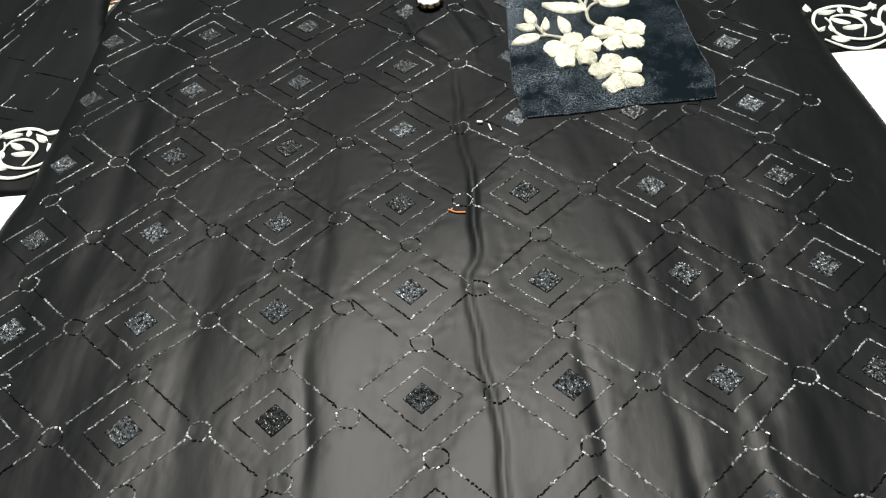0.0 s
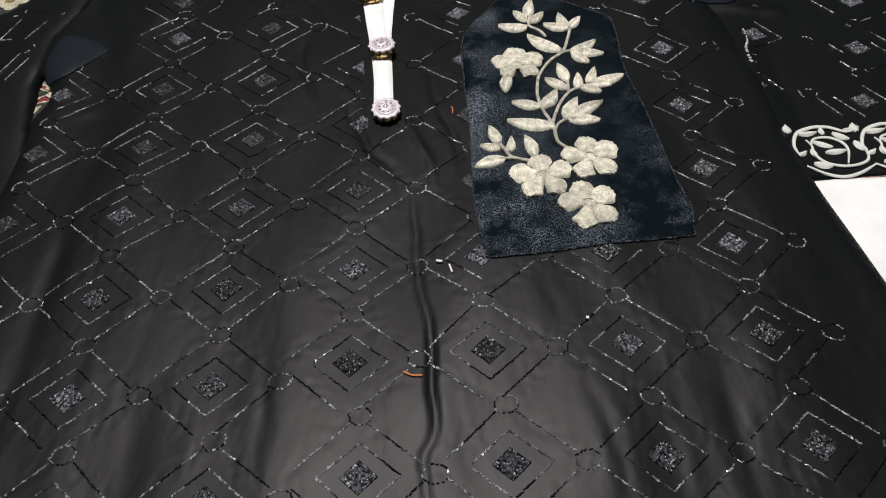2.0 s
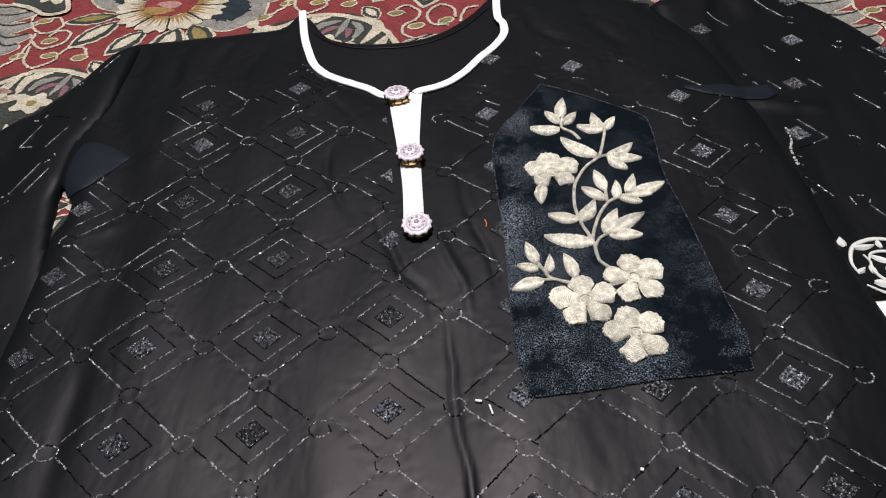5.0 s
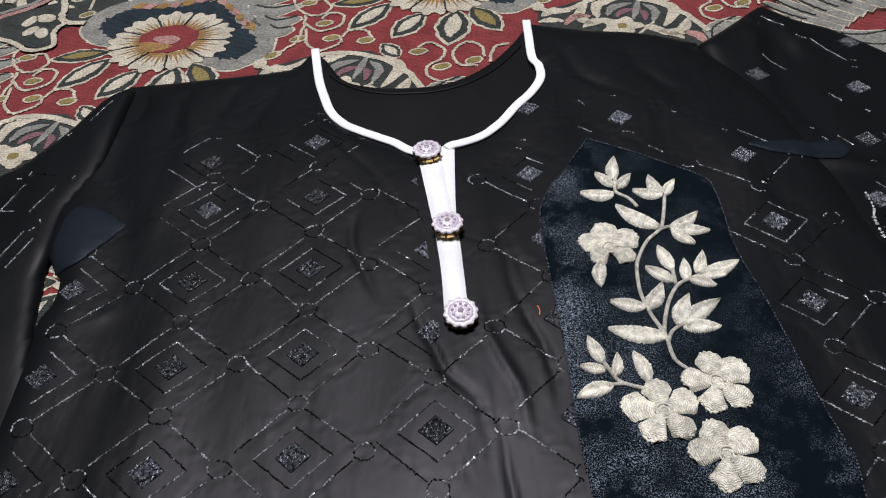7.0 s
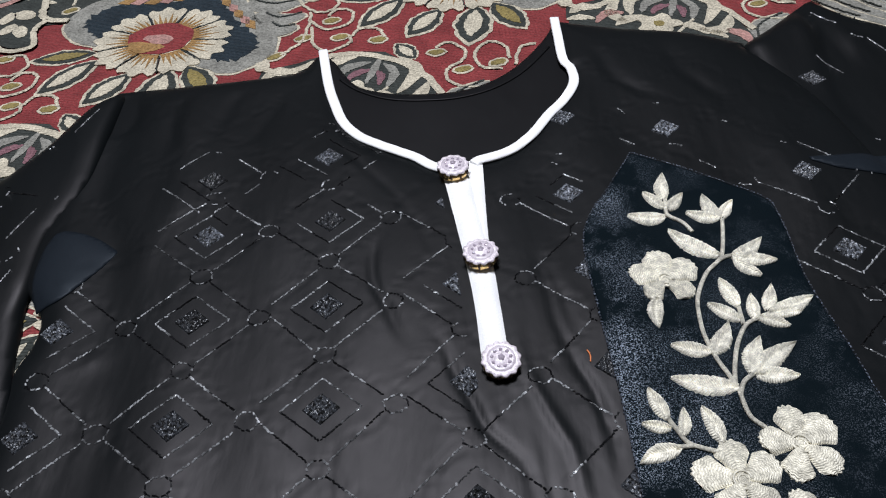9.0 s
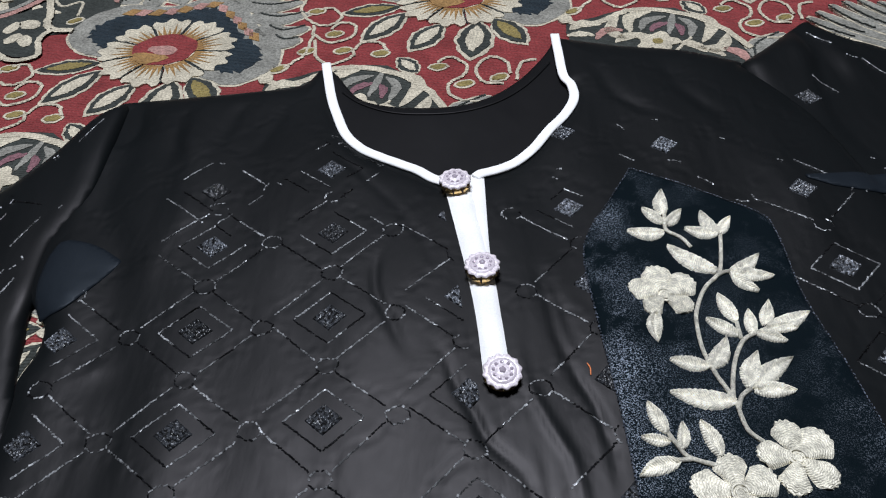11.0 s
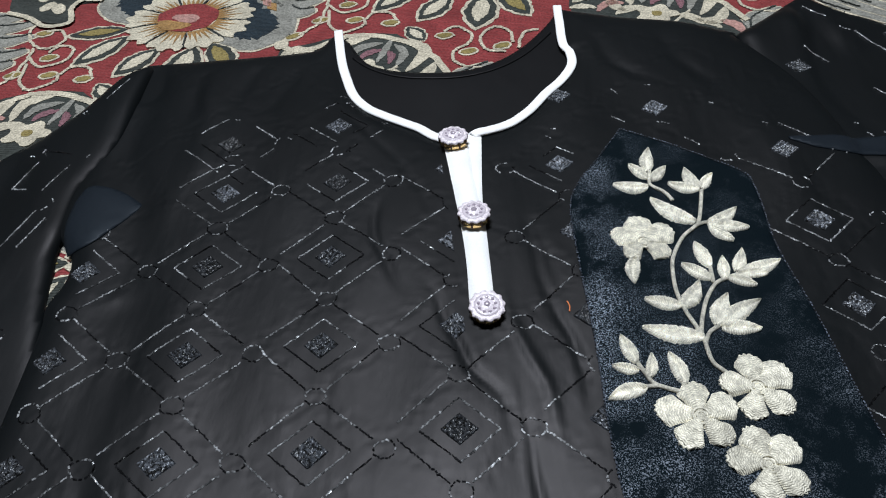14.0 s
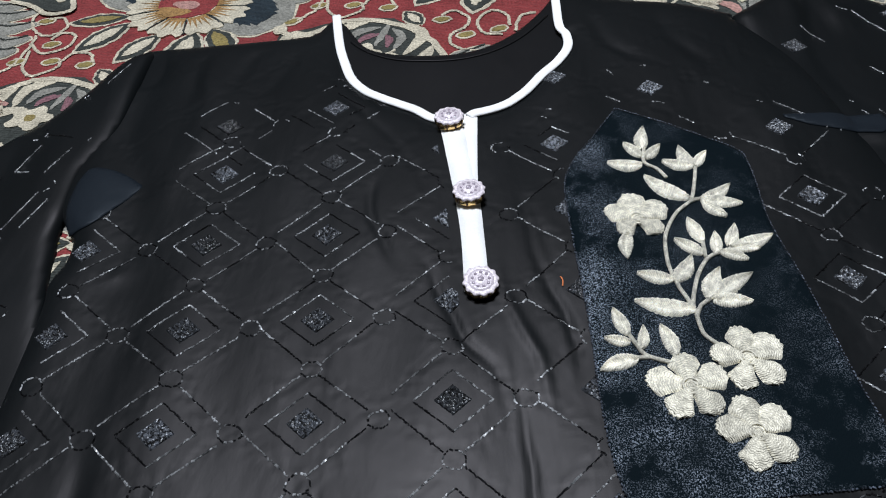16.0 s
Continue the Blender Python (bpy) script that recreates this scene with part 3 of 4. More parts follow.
def motif_segments(cx, cy, sx=1.0, sy=1.0, turn=0.0):
    """One repeat: a filled diamond, a diamond outline, and its quarter of the lattice with rings at the joints."""
    c, s = math.cos(turn), math.sin(turn)

    def put(x, y):
        x, y = x * sx, y * sy
        return cx + c * x - s * y, cy + s * x + c * y
    rng = np.random.default_rng(int(abs(cx) * 9000) * 7 + int(abs(cy) * 9000))
    lines = []
    box = [(0, 0.0172), (0.0205, 0), (0, -0.0172), (-0.0205, 0)]
    for a, b in zip(box, box[1:] + box[:1]):
        lines.append((*put(*a), *put(*b)))
    for qx, qy in ((1, 1), (1, -1), (-1, -1), (-1, 1)):
        a, b = rng.normal(0, 0.0007, 2)
        lines.append((*put((0.0050 + a) * qx, 0.0275 * qy), *put(0.0315 * qx, (0.0050 + b) * qy)))
    for ox, oy in ((0.0372, 0), (0, 0.0312)):
        wide = rng.uniform(0.85, 1.12, 8)
        ring = [put(ox + 0.0064 * wide[k % 8] * math.cos(k * math.pi / 4 + 0.39), oy + 0.0052 * wide[k % 8] * math.sin(k * math.pi / 4 + 0.39)) for k in range(9)]
        lines += [(*a, *b) for a, b in zip(ring, ring[1:])]
    return lines


def visible(segments, line, cut=(), margin=0.004):
    if not segments:
        return []
    a = np.array(segments)
    mid = (a[:, :2] + a[:, 2:]) / 2
    ok = np.ones(len(a), dtype=bool)
    for p in (a[:, :2], a[:, 2:], mid):
        d, _ = distance(p[:, 0], p[:, 1], line, True)
        ok &= inside(p[:, 0], p[:, 1], line) & (d > margin)
        for hole in cut:
            ok &= ~inside(p[:, 0], p[:, 1], hole)
    return [s for s, k in zip(segments, ok) if k]


def pad(cx, cy, turn, zone, owner, line, cut, seed):
    """The filled diamond of one repeat: a dense pad of zigzag stitches."""
    rng = np.random.default_rng(seed)
    c, s = math.cos(turn), math.sin(turn)
    n = 23
    verts, faces = [], []
    for i in range(n):
        for k in range(n):
            a, b = i / (n - 1) * 2 - 1, k / (n - 1) * 2 - 1
            x, y = (a - b) * 0.0050 + rng.normal(0, 0.00012), (a + b) * 0.0045 + rng.normal(0, 0.00012)
            rim = max(abs(a), abs(b)) > 0.99
            verts.append((cx + c * x - s * y, cy + s * x + c * y, -0.0002 if rim else 0.0004 + 0.00035 * ((i + k // 3) % 2) + rng.uniform(0, 0.0004)))
    faces = [(i * n + k, i * n + k + 1, (i + 1) * n + k + 1, (i + 1) * n + k) for i in range(n - 1) for k in range(n - 1)]
    v = np.array(verts)
    ok = inside(v[:, 0], v[:, 1], line)
    for hole in cut:
        ok &= ~inside(v[:, 0], v[:, 1], hole)
    faces = [q for q in faces if ok[list(q)].all()]
    if len(faces) < 30:
        return
    v[:, 2] += zone.at(v[:, 0], v[:, 1])
    link_mesh("diamond_motif", v, faces, FILL, owner, smooth=False)


def sew(lines, zone, owner, seed, dimming):
    """Lattice lines in lengths with the thread's glint painted silver and lengths in black; the last argument gives the
    share left out at (x, y).
    """
    rng = np.random.default_rng(seed + 500)
    silver, black = [], []
    for x0, y0, x1, y1 in lines:
        # glint by stitch direction, put into the choice of thread colour
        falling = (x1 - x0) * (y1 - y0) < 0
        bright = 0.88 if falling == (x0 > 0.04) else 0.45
        count = max(1, round(math.hypot(x1 - x0, y1 - y0) / 0.012))
        # stitches that do not glint at their angle are left out
        omitted = dimming(x0, y0)
        skipped = rng.random() < omitted * (0.55 if bright > 0.5 else 1.15)
        for k in range(count):
            a, b = k / count, (k + 1) / count
            piece = (x0 + (x1 - x0) * a, y0 + (y1 - y0) * a, x0 + (x1 - x0) * b, y0 + (y1 - y0) * b)
            chance = rng.random()
            if skipped or chance > 1.0 - 0.5 * omitted:
                continue
            (silver if chance < bright * (1 - 0.4 * omitted) else black).append(piece)
    for rows, mat, label in ((silver, GLINT_THREAD, "running stitches in a lattice of diamonds, glint painted silver"), (black, DARK_THREAD, "black running stitches in a lattice of diamonds")):
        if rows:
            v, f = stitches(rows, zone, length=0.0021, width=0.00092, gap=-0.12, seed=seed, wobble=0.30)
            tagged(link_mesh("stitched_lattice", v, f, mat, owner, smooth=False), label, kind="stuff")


def front_dimming(x, y):
    """Share of stitches left out where the thread does not glint: none on the skirt, most on the shoulders."""
    side = min(max((x - 0.045) / 0.03, 0.0), 1.0)
    return min(max((y - 0.09 + 0.06 * side) / 0.14, 0.0), 0.45 + 0.45 * side)


PLACKET_AREA = np.array([(-0.026, 0.16), (0.006, 0.16), (0.008, -0.012), (-0.012, -0.012)])
NECK_ROW = {-2: (-0.171, 0.152), -1: (-0.096, 0.166), 1: (0.063, 0.194), 2: (0.129, 0.173)}
holes, lattice = (VELVET_LINE, PLACKET_AREA), []
for col in range(-3, 4):
    for row in range(-1, 12):
        cy = 0.108 - 0.0625 * row + ROW_SHIFT[col]
        cx = -0.0175 + 0.0745 * col + 0.014 * min(max((-0.19 - cy) / 0.13, 0), 2.5) - 0.07 * max(0, cy - 0.1)
        if row == -1:
            cx, cy = NECK_ROW.get(col, (cx, cy))
        if col == -3 and cy > 0.06 or col == 3 and cy > 0.15 or cy > 0.20:
            continue
        lattice += visible(motif_segments(cx, cy), BODY, holes, 0.005)
        pad(cx, cy, 0, BODY_Z, front, BODY, holes, 1000 + col * 40 + row)
sew(lattice, BODY_Z, front, 11, front_dimming)
for line, zone, owner, turn, x0, y0, sign in ((LEFT, LEFT_Z, sleeve_l, 0.42, -0.30, 0.13, -1), (RIGHT, RIGHT_Z, sleeve_r, -0.30, 0.249, 0.221, 1)):
    c, s = math.cos(turn), math.sin(turn)
    cut, lattice = (BODY,) if sign > 0 else (), []
    for i in range(-3, 4):
        for j in range(-6, 3):
            cx, cy = x0 + 0.0745 * i * c - 0.0625 * j * s, y0 + 0.0745 * i * s + 0.0625 * j * c
            if cy < (-0.01 if sign > 0 else -0.08):
                continue
            lattice += visible(motif_segments(cx, cy, turn=turn), line, cut)
            if sign > 0 and cy < 0.26:
                pad(cx, cy, turn, zone, owner, line, cut, 4000 + i * 30 + j + 7 * sign)
    # sleeve stitches that catch no light are likewise left out
    sew(lattice, zone, owner, 12 + sign, lambda x, y: 0.9 if x > 0 and y > 0.1 else 0.55)

# ---- neck piping, placket, buttons ----
for pts in ([(-0.1070, 0.2920), (-0.1010, 0.2500), (-0.0950, 0.2250), (-0.0880, 0.2040), (-0.0760, 0.1880), (-0.0620, 0.1780), (-0.0490, 0.1700), (-0.0390, 0.1640), (-0.0290, 0.1550), (-0.0180, 0.1500)],
            [(0.0770, 0.3150), (0.0760, 0.2910), (0.0750, 0.2600), (0.0790, 0.2480), (0.0780, 0.2310), (0.0680, 0.2130), (0.0550, 0.1980), (0.0410, 0.1790), (0.0270, 0.1660), (0.0140, 0.1600), (0.0030, 0.1570), (-0.0010, 0.1540)]):
    line = spline(pts, 10)
    z = np.maximum(BODY_Z.at(*line.T), 0.0075) + 0.0012
    v, f = tube(line, z, 0.0037, 0.0019, 12)
    rng = np.random.default_rng(len(line))
    crease = 0.0003 * np.convolve(rng.normal(0, 1, len(line) + 6), np.ones(4) / 4, "same")
    v = [(x, y, min(h, z[i // 12] + 0.0011) + crease[i // 12] * (1 if i % 12 in (2, 3) else -0.6)) for i, (x, y, h) in enumerate(v)]
    link_mesh("neck_piping", v, f, WHITE, kurta, "white cotton bias piping round the neck")


def strip(name, left, right, lift, parent, label):
    a, b = spline(left, 10), spline(right, 10)
    verts, faces, n = [], [], 7
    for p, q in zip(a, b):
        for k in range(n):
            s = k / (n - 1)
            x, y = p + (q - p) * s
            edge = min(s, 1 - s) * 2
            verts.append((x, y, float(BODY_Z.at(x, y)) + lift * (0.25 + 0.75 * min(1, edge * 2.2)) + 0.00025 * math.sin(y * 260)))
    for i in range(len(a) - 1):
        for k in range(n - 1):
            o = i * n + k
            faces.append((o, o + 1, o + n + 1, o + n))
    return link_mesh(name, verts, faces, WHITE, parent, label)


strip("placket_underlap", [(-0.007, 0.158), (-0.006, 0.10), (-0.006, 0.06)], [(0.0050, 0.1585), (0.0025, 0.10), (0.002, 0.06)], 0.0016, kurta, "white cotton underlap of the neck slit")
strip("placket", [(-0.0222, 0.145), (-0.0180, 0.112), (-0.0130, 0.072), (-0.0102, 0.040), (-0.0095, 0.005), (-0.0095, -0.002)],
      [(-0.0045, 0.145), (-0.0015, 0.112), (0.0025, 0.072), (0.0038, 0.040), (0.0048, 0.005), (0.0050, -0.002)], 0.0032, kurta, "white cotton placket strip")


def lathe(profile, sides, wave=0.0, lobes=12):
    verts, faces = [], []
    for r, z in profile:
        for k in range(sides):
            a = 2 * math.pi * k / sides
            s = r * (1 + wave * math.cos(lobes * a)) if r > 0.0055 else r
            verts.append((s * math.cos(a), s * math.sin(a), z))
    for i in range(len(profile) - 1):
        for k in range(sides):
            k2 = (k + 1) % sides
            faces.append((i * sides + k, i * sides + k2, (i + 1) * sides + k2, (i + 1) * sides + k))
    faces.append(tuple(range((len(profile) - 1) * sides, len(profile) * sides)))
    return verts, faces


def ball(radius, squash=1.0):
    bm = bmesh.new()
    bmesh.ops.create_icosphere(bm, subdivisions=1, radius=radius)
    for v in bm.verts:
        v.co.z *= squash
    return bm


def button(x, y, tilt, seat=0.0034):
    zb = float(BODY_Z.at(x, y)) + seat
    v, f = lathe([(0.0062, 0.0050), (0.0094, 0.0048), (0.0101, 0.0056), (0.0100, 0.0064), (0.0092, 0.0072), (0.0074, 0.0072), (0.0060, 0.0066), (0.0052, 0.0068), (0.0038, 0.0078), (0.0015, 0.0084), (0.0002, 0.0085)], 96, 0.050, 12)
    top = link_mesh("button", v, f, PEARL, kurta, "lilac scalloped rosette button on a gold base")
    top.matrix_basis = pose(x, y - 0.0012, zb, tilt, 0, 8)
    v, f = lathe([(0.0060, 0.0), (0.0090, 0.0002), (0.0096, 0.0014), (0.0094, 0.0050), (0.0060, 0.0052)], 36)
    link_mesh("button_base", v, f, GOLD, top, "gold metal base")
    claw = None
    for k in range(10):
        a = 2 * math.pi * k / 10
        if claw is None:
            bm = bmesh.new()
            bmesh.ops.create_cone(bm, cap_ends=True, segments=6, radius1=0.0006, radius2=0.0009, depth=0.0034)
            prong = part("prong", bm, BRONZE, top)
            claw = prong.data
        else:
            prong = new("prong", claw)
            prong.parent = top
        prong.matrix_basis = pose(0.0096 * math.cos(a), 0.0096 * math.sin(a), 0.0034)
    v, f = lathe([(0.0076, 0.0070), (0.0070, 0.0077), (0.0056, 0.0078), (0.0034, 0.0072), (0.0004, 0.0072)], 30)
    link_mesh("inner_rosette", v, f, LILAC, top, "grey-lilac faceted rosette")
    seed = None
    for k in range(9):
        a = 2 * math.pi * k / 9
        if seed is None:
            crystal = part("crystal", ball(0.0012, 0.6), CRYSTAL, top)
            seed = crystal.data
        else:
            crystal = new("crystal", seed)
            crystal.parent = top
        crystal.matrix_basis = pose(0.0048 * math.cos(a), 0.0048 * math.sin(a), 0.0076)
    part("centre_stone", ball(0.0022, 0.5), CRYSTAL, top).matrix_basis = pose(0, 0, 0.0081)


button(-0.0150, 0.1440, -6)
button(-0.0040, 0.0710, -5)
button(0.0000, 0.0022, 4, 0.0008)

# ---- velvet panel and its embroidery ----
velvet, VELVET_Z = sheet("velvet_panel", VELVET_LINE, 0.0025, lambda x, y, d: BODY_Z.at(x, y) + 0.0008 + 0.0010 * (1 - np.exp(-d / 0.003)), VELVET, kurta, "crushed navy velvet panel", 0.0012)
rim = np.vstack([VELVET_LINE, VELVET_LINE[:1]])
v, f = stitches([(*a, *b) for a, b in zip(rim[:-1], rim[1:])], VELVET_Z, 0.0006, 0.0016, 0.0008, 0.2, 77, 0.5)
link_mesh("edge_stitching", v, f, EDGE, velvet, smooth=False)


def patch_mesh(name, grid, mat, parent, label=""):
    """Mesh from a grid of (x, y, z above the panel, u, v)."""
    n, m = len(grid), len(grid[0])
    flat = np.array([p for row in grid for p in row])
    flat[:, 2] += VELVET_Z.at(flat[:, 0], flat[:, 1])
    faces = [(i * m + k, i * m + k + 1, (i + 1) * m + k + 1, (i + 1) * m + k) for i in range(n - 1) for k in range(m - 1)]
    return link_mesh(name, flat[:, :3], faces, mat, parent, label, uvs=flat[:, 3:])


def leaf(x0, y0, x1, y1, fat=0.27, name="embroidered_leaf", mat=CREAM_SATIN, parent=None, seed=0):
    rng = random.Random(seed * 31 + int(x0 * 9000))
    dx, dy = x1 - x0, y1 - y0
    size = math.hypot(dx, dy)
    ux, uy = dx / size, dy / size
    bend = rng.uniform(-0.08, 0.08)
    grid = []
    for i in range(25):
        s = i / 24
        half = size * fat * (math.sin(math.pi * min(1, s * 0.97 + 0.03)) ** 0.75) * (1 - 0.35 * s) * (1 + 0.06 * math.sin(i * 2.1 + seed) + 0.11 * (i % 2))
        mid = bend * size * math.sin(math.pi * s)
        row = []
        for k in range(9):
            t = k / 4 - 1
            up = 0.0009 + 0.0009 * (1 - t * t) ** 0.5 + 0.0014 * math.exp(-((abs(t) - 0.68) / 0.22) ** 2) - 0.0019 * math.exp(-((t - 0.1 * math.sin(i)) / 0.22) ** 2) + 0.0004 * rng.random()
            if abs(t) > 0.99:
                up = -0.0003
            off = mid + t * half
            row.append((x0 + ux * size * s - uy * off, y0 + uy * size * s + ux * off, up, (s - abs(t) * 0.2) * size * 60, t))
        grid.append(row)
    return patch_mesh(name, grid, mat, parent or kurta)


def flower(cx, cy, petals):
    root = None
    for index, (deg, radius) in enumerate(petals):
        a = math.radians(deg)
        grid = []
        for i in range(19):
            s = i / 18
            row = []
            for k in range(17):
                t = k / 8 - 1
                edge = 1 + 0.030 * math.cos(4.2 * math.pi * t + deg * 0.05) - 0.20 * abs(t) ** 3
                r = radius * (0.06 + 0.94 * s * edge)
                half = radius * (0.10 + 0.305 * min(1.0, s / 0.72) ** 1.25) * (1 + 0.035 * math.sin(11 * s + deg))
                if s > 0.74:
                    half *= math.sqrt(max(0.0, 1 - ((s - 0.74) / 0.26) ** 2 * 0.62))
                up = 0.0006 + 0.0015 * (1 - t * t) ** 0.5 * (0.45 + 0.55 * math.sin(math.pi * s)) + 0.0003 * math.sin(s * 19 + 3 * t) + 0.00025 * index
                if abs(t) > 0.99 or s > 0.99:
                    up = -0.0002
                row.append((cx + r * math.cos(a) - t * half * math.sin(a), cy + r * math.sin(a) + t * half * math.cos(a), up, s * 1.5 + 0.12 * t * t, t))
            grid.append(row)
        if root is None:
            root = empty_thing("embroidered_flower", "cream satin-stitch flower", "")
            root.parent = kurta
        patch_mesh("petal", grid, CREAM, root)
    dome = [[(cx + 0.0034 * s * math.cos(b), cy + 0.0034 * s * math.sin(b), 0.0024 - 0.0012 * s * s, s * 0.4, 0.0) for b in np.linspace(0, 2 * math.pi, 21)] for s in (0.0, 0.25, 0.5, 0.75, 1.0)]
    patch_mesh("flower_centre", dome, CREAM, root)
    for rad, wide in ((0.0042, 0.0006), (0.0022, 0.0005)):
        loop = np.array([(cx + rad * math.cos(b), cy + rad * math.sin(b)) for b in np.linspace(0, 5.8, 24)])
        v, f = tube(loop, VELVET_Z.at(*loop.T) + 0.0021, wide, 0.0005, 6)
        link_mesh("centre_ring", v, f, CREAM, root, uvs=[(0.1, 0.1)] * len(v))


flower(0.0960, 0.0455, ((152, 0.0205), (92, 0.0225), (31, 0.0225), (-38, 0.0172), (-140, 0.0160)))
flower(0.1330, -0.0540, ((90, 0.0205), (31, 0.0225), (-41, 0.0198), (-115, 0.0190), (167, 0.0186)))
flower(0.1010, -0.0690, ((162, 0.0222), (93, 0.0200), (23, 0.0206), (-52, 0.0185), (-128, 0.0195)))
flower(0.1260, -0.0945, ((101, 0.0204), (35, 0.0208), (-40, 0.0195), (-108, 0.0193), (166, 0.0190)))

STEMS = [[(0.120, -0.045), (0.115, -0.039), (0.114, -0.031), (0.114, -0.024), (0.112, -0.016), (0.109, -0.006), (0.107, 0.008), (0.108, 0.022), (0.111, 0.034), (0.120, 0.049), (0.131, 0.059), (0.136, 0.071), (0.141, 0.088)],
         [(0.113, -0.023), (0.116, -0.012), (0.122, 0.002), (0.130, 0.013), (0.138, 0.017), (0.146, 0.020)],
         [(0.114, -0.027), (0.118, -0.020), (0.124, -0.016)],
         [(0.095, -0.055), (0.083, -0.050), (0.079, -0.043), (0.076, -0.036)],
         [(0.076, -0.051), (0.084, -0.051)],
         [(0.121, 0.080), (0.117, 0.088), (0.110, 0.095), (0.112, 0.107)],
         [(0.129, 0.057), (0.134, 0.0595), (0.138, 0.060)],
         [(0.130, 0.025), (0.129, 0.014)]]
for pts in STEMS:
    line = spline(pts, 8)
    v, f = tube(line, VELVET_Z.at(*line.T) + 0.0008, 0.0012, 0.0011, 8)
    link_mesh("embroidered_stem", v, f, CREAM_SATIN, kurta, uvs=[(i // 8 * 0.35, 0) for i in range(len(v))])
SPRIG_TOP = [(0.111, 0.107, 0.115, 0.128), (0.109, 0.100, 0.099, 0.113), (0.111, 0.098, 0.123, 0.110), (0.108, 0.092, 0.086, 0.095),
             (0.140, 0.089, 0.121, 0.095), (0.140, 0.089, 0.134, 0.108), (0.141, 0.089, 0.151, 0.102)]
SPRIG_MID = [(0.130, 0.060, 0.107, 0.082), (0.137, 0.059, 0.158, 0.071), (0.137, 0.059, 0.161, 0.054), (0.138, 0.058, 0.149, 0.044),
             (0.089, 0.035, 0.085, 0.015), (0.130, 0.025, 0.125, 0.044), (0.128, 0.016, 0.114, 0.028), (0.107, -0.003, 0.121, 0.015), (0.107, -0.002, 0.088, 0.004)]
SPRIG_SIDE = [(0.136, 0.016, 0.138, 0.032), (0.144, 0.021, 0.151, 0.037), (0.145, 0.019, 0.171, 0.028), (0.145, 0.019, 0.161, 0.018), (0.138, 0.017, 0.152, 0.010),
              (0.114, -0.023, 0.083, -0.015), (0.123, -0.016, 0.134, 0.005), (0.127, -0.016, 0.151, 0.000), (0.125, -0.017, 0.146, -0.019)]
SPRIG_LOW = [(0.076, -0.037, 0.070, -0.020), (0.076, -0.042, 0.063, -0.038), (0.081, -0.046, 0.084, -0.032), (0.078, -0.052, 0.058, -0.057), (0.098, -0.051, 0.093, -0.032)]
for number, (a, b, c, d) in enumerate(SPRIG_TOP + SPRIG_MID + SPRIG_SIDE + SPRIG_LOW):
    big = math.hypot(c - a, d - b)
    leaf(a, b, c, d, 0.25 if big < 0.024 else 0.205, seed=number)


# ---- lace on the cuffs ----
def lace_motif(cx, cy, size, zone, owner, seed):
    """One scroll of the embroidered cuff band: outer loop, inner spiral, leaves and buds."""
    def curve(points, wide):
        line = spline([(cx + x * size, cy + y * size) for x, y in points], 7)
        v, f = tube(line, zone.at(*line.T) + 0.0009, wide * size * 1.0, 0.0008, 6, True)
        link_mesh("lace_scroll", v, f, LACE, owner, uvs=[(i // 6 * 0.4, 0) for i in range(len(v))])

    def bud(x0, y0, x1, y1, fat):
        x0, y0, x1, y1 = cx + x0 * size, cy + y0 * size, cx + x1 * size, cy + y1 * size
        dx, dy = x1 - x0, y1 - y0
        long = math.hypot(dx, dy)
        verts, faces = [], []
        for i in range(9):
            s = i / 8
            half = fat * long * math.sin(math.pi * (0.06 + 0.9 * s)) ** 0.8
            for k in range(5):
                t = k / 2 - 1
                verts.append((x0 + dx * s - dy / long * t * half, y0 + dy * s + dx / long * t * half, 0.0016 * (1 - t * t)))
        for i in range(8):
            for k in range(4):
                o = i * 5 + k
                faces.append((o, o + 1, o + 6, o + 5))
        v = np.array(verts)
        v[:, 2] += zone.at(v[:, 0], v[:, 1]) + 0.0002
        link_mesh("lace_leaf", v, faces, LACE, owner, uvs=[(i // 5 * 0.4, 0) for i in range(len(v))])
    curve([(-0.95, -0.25), (-1.0, 0.2), (-0.72, 0.75), (-0.2, 1.0), (0.3, 0.98), (0.8, 0.75), (1.2, 0.95)], 0.075)
    curve([(-0.45, 0.25), (-0.3, 0.5), (0.1, 0.55), (0.45, 0.35), (0.55, 0.0), (0.35, -0.55)], 0.06)
    curve([(-0.55, 0.45), (-0.45, 0.2), (-0.5, -0.1), (-0.3, -0.45), (0.1, -0.62), (0.55, -0.62), (0.95, -0.45), (1.05, -0.1), (0.95, 0.3)], 0.06)
    curve([(-0.9, -0.62), (-0.4, -0.9), (0.1, -1.02), (0.6, -0.9), (1.15, -0.6)], 0.07)
    for args in ((-0.75, 0.72, -0.1, 0.80, 0.17), (0.05, 0.98, 0.08, 0.68, 0.3), (-0.35, 0.42, 0.15, 0.15, 0.2), (-0.15, -0.05, 0.5, 0.0, 0.18), (-0.5, 0.1, -0.45, -0.25, 0.3),
                 (-0.65, -0.5, -0.1, -0.6, 0.26), (0.35, 0.75, 0.75, 0.45, 0.26), (0.85, 0.35, 1.1, -0.05, 0.3), (-0.95, 0.75, -0.98, 1.1, 0.4), (0.7, 0.85, 1.2, 0.9, 0.15), (-0.95, -0.2, -0.7, -0.02, 0.28)):
        bud(*args)


for k in range(4):
    lace_motif(0.2940 + 0.046 * k, -0.0495, 0.0225, RIGHT_Z, sleeve_r, k)
    lace_motif(-0.281 - 0.046 * k, -0.1285, 0.0225, LEFT_Z, sleeve_l, k + 9)


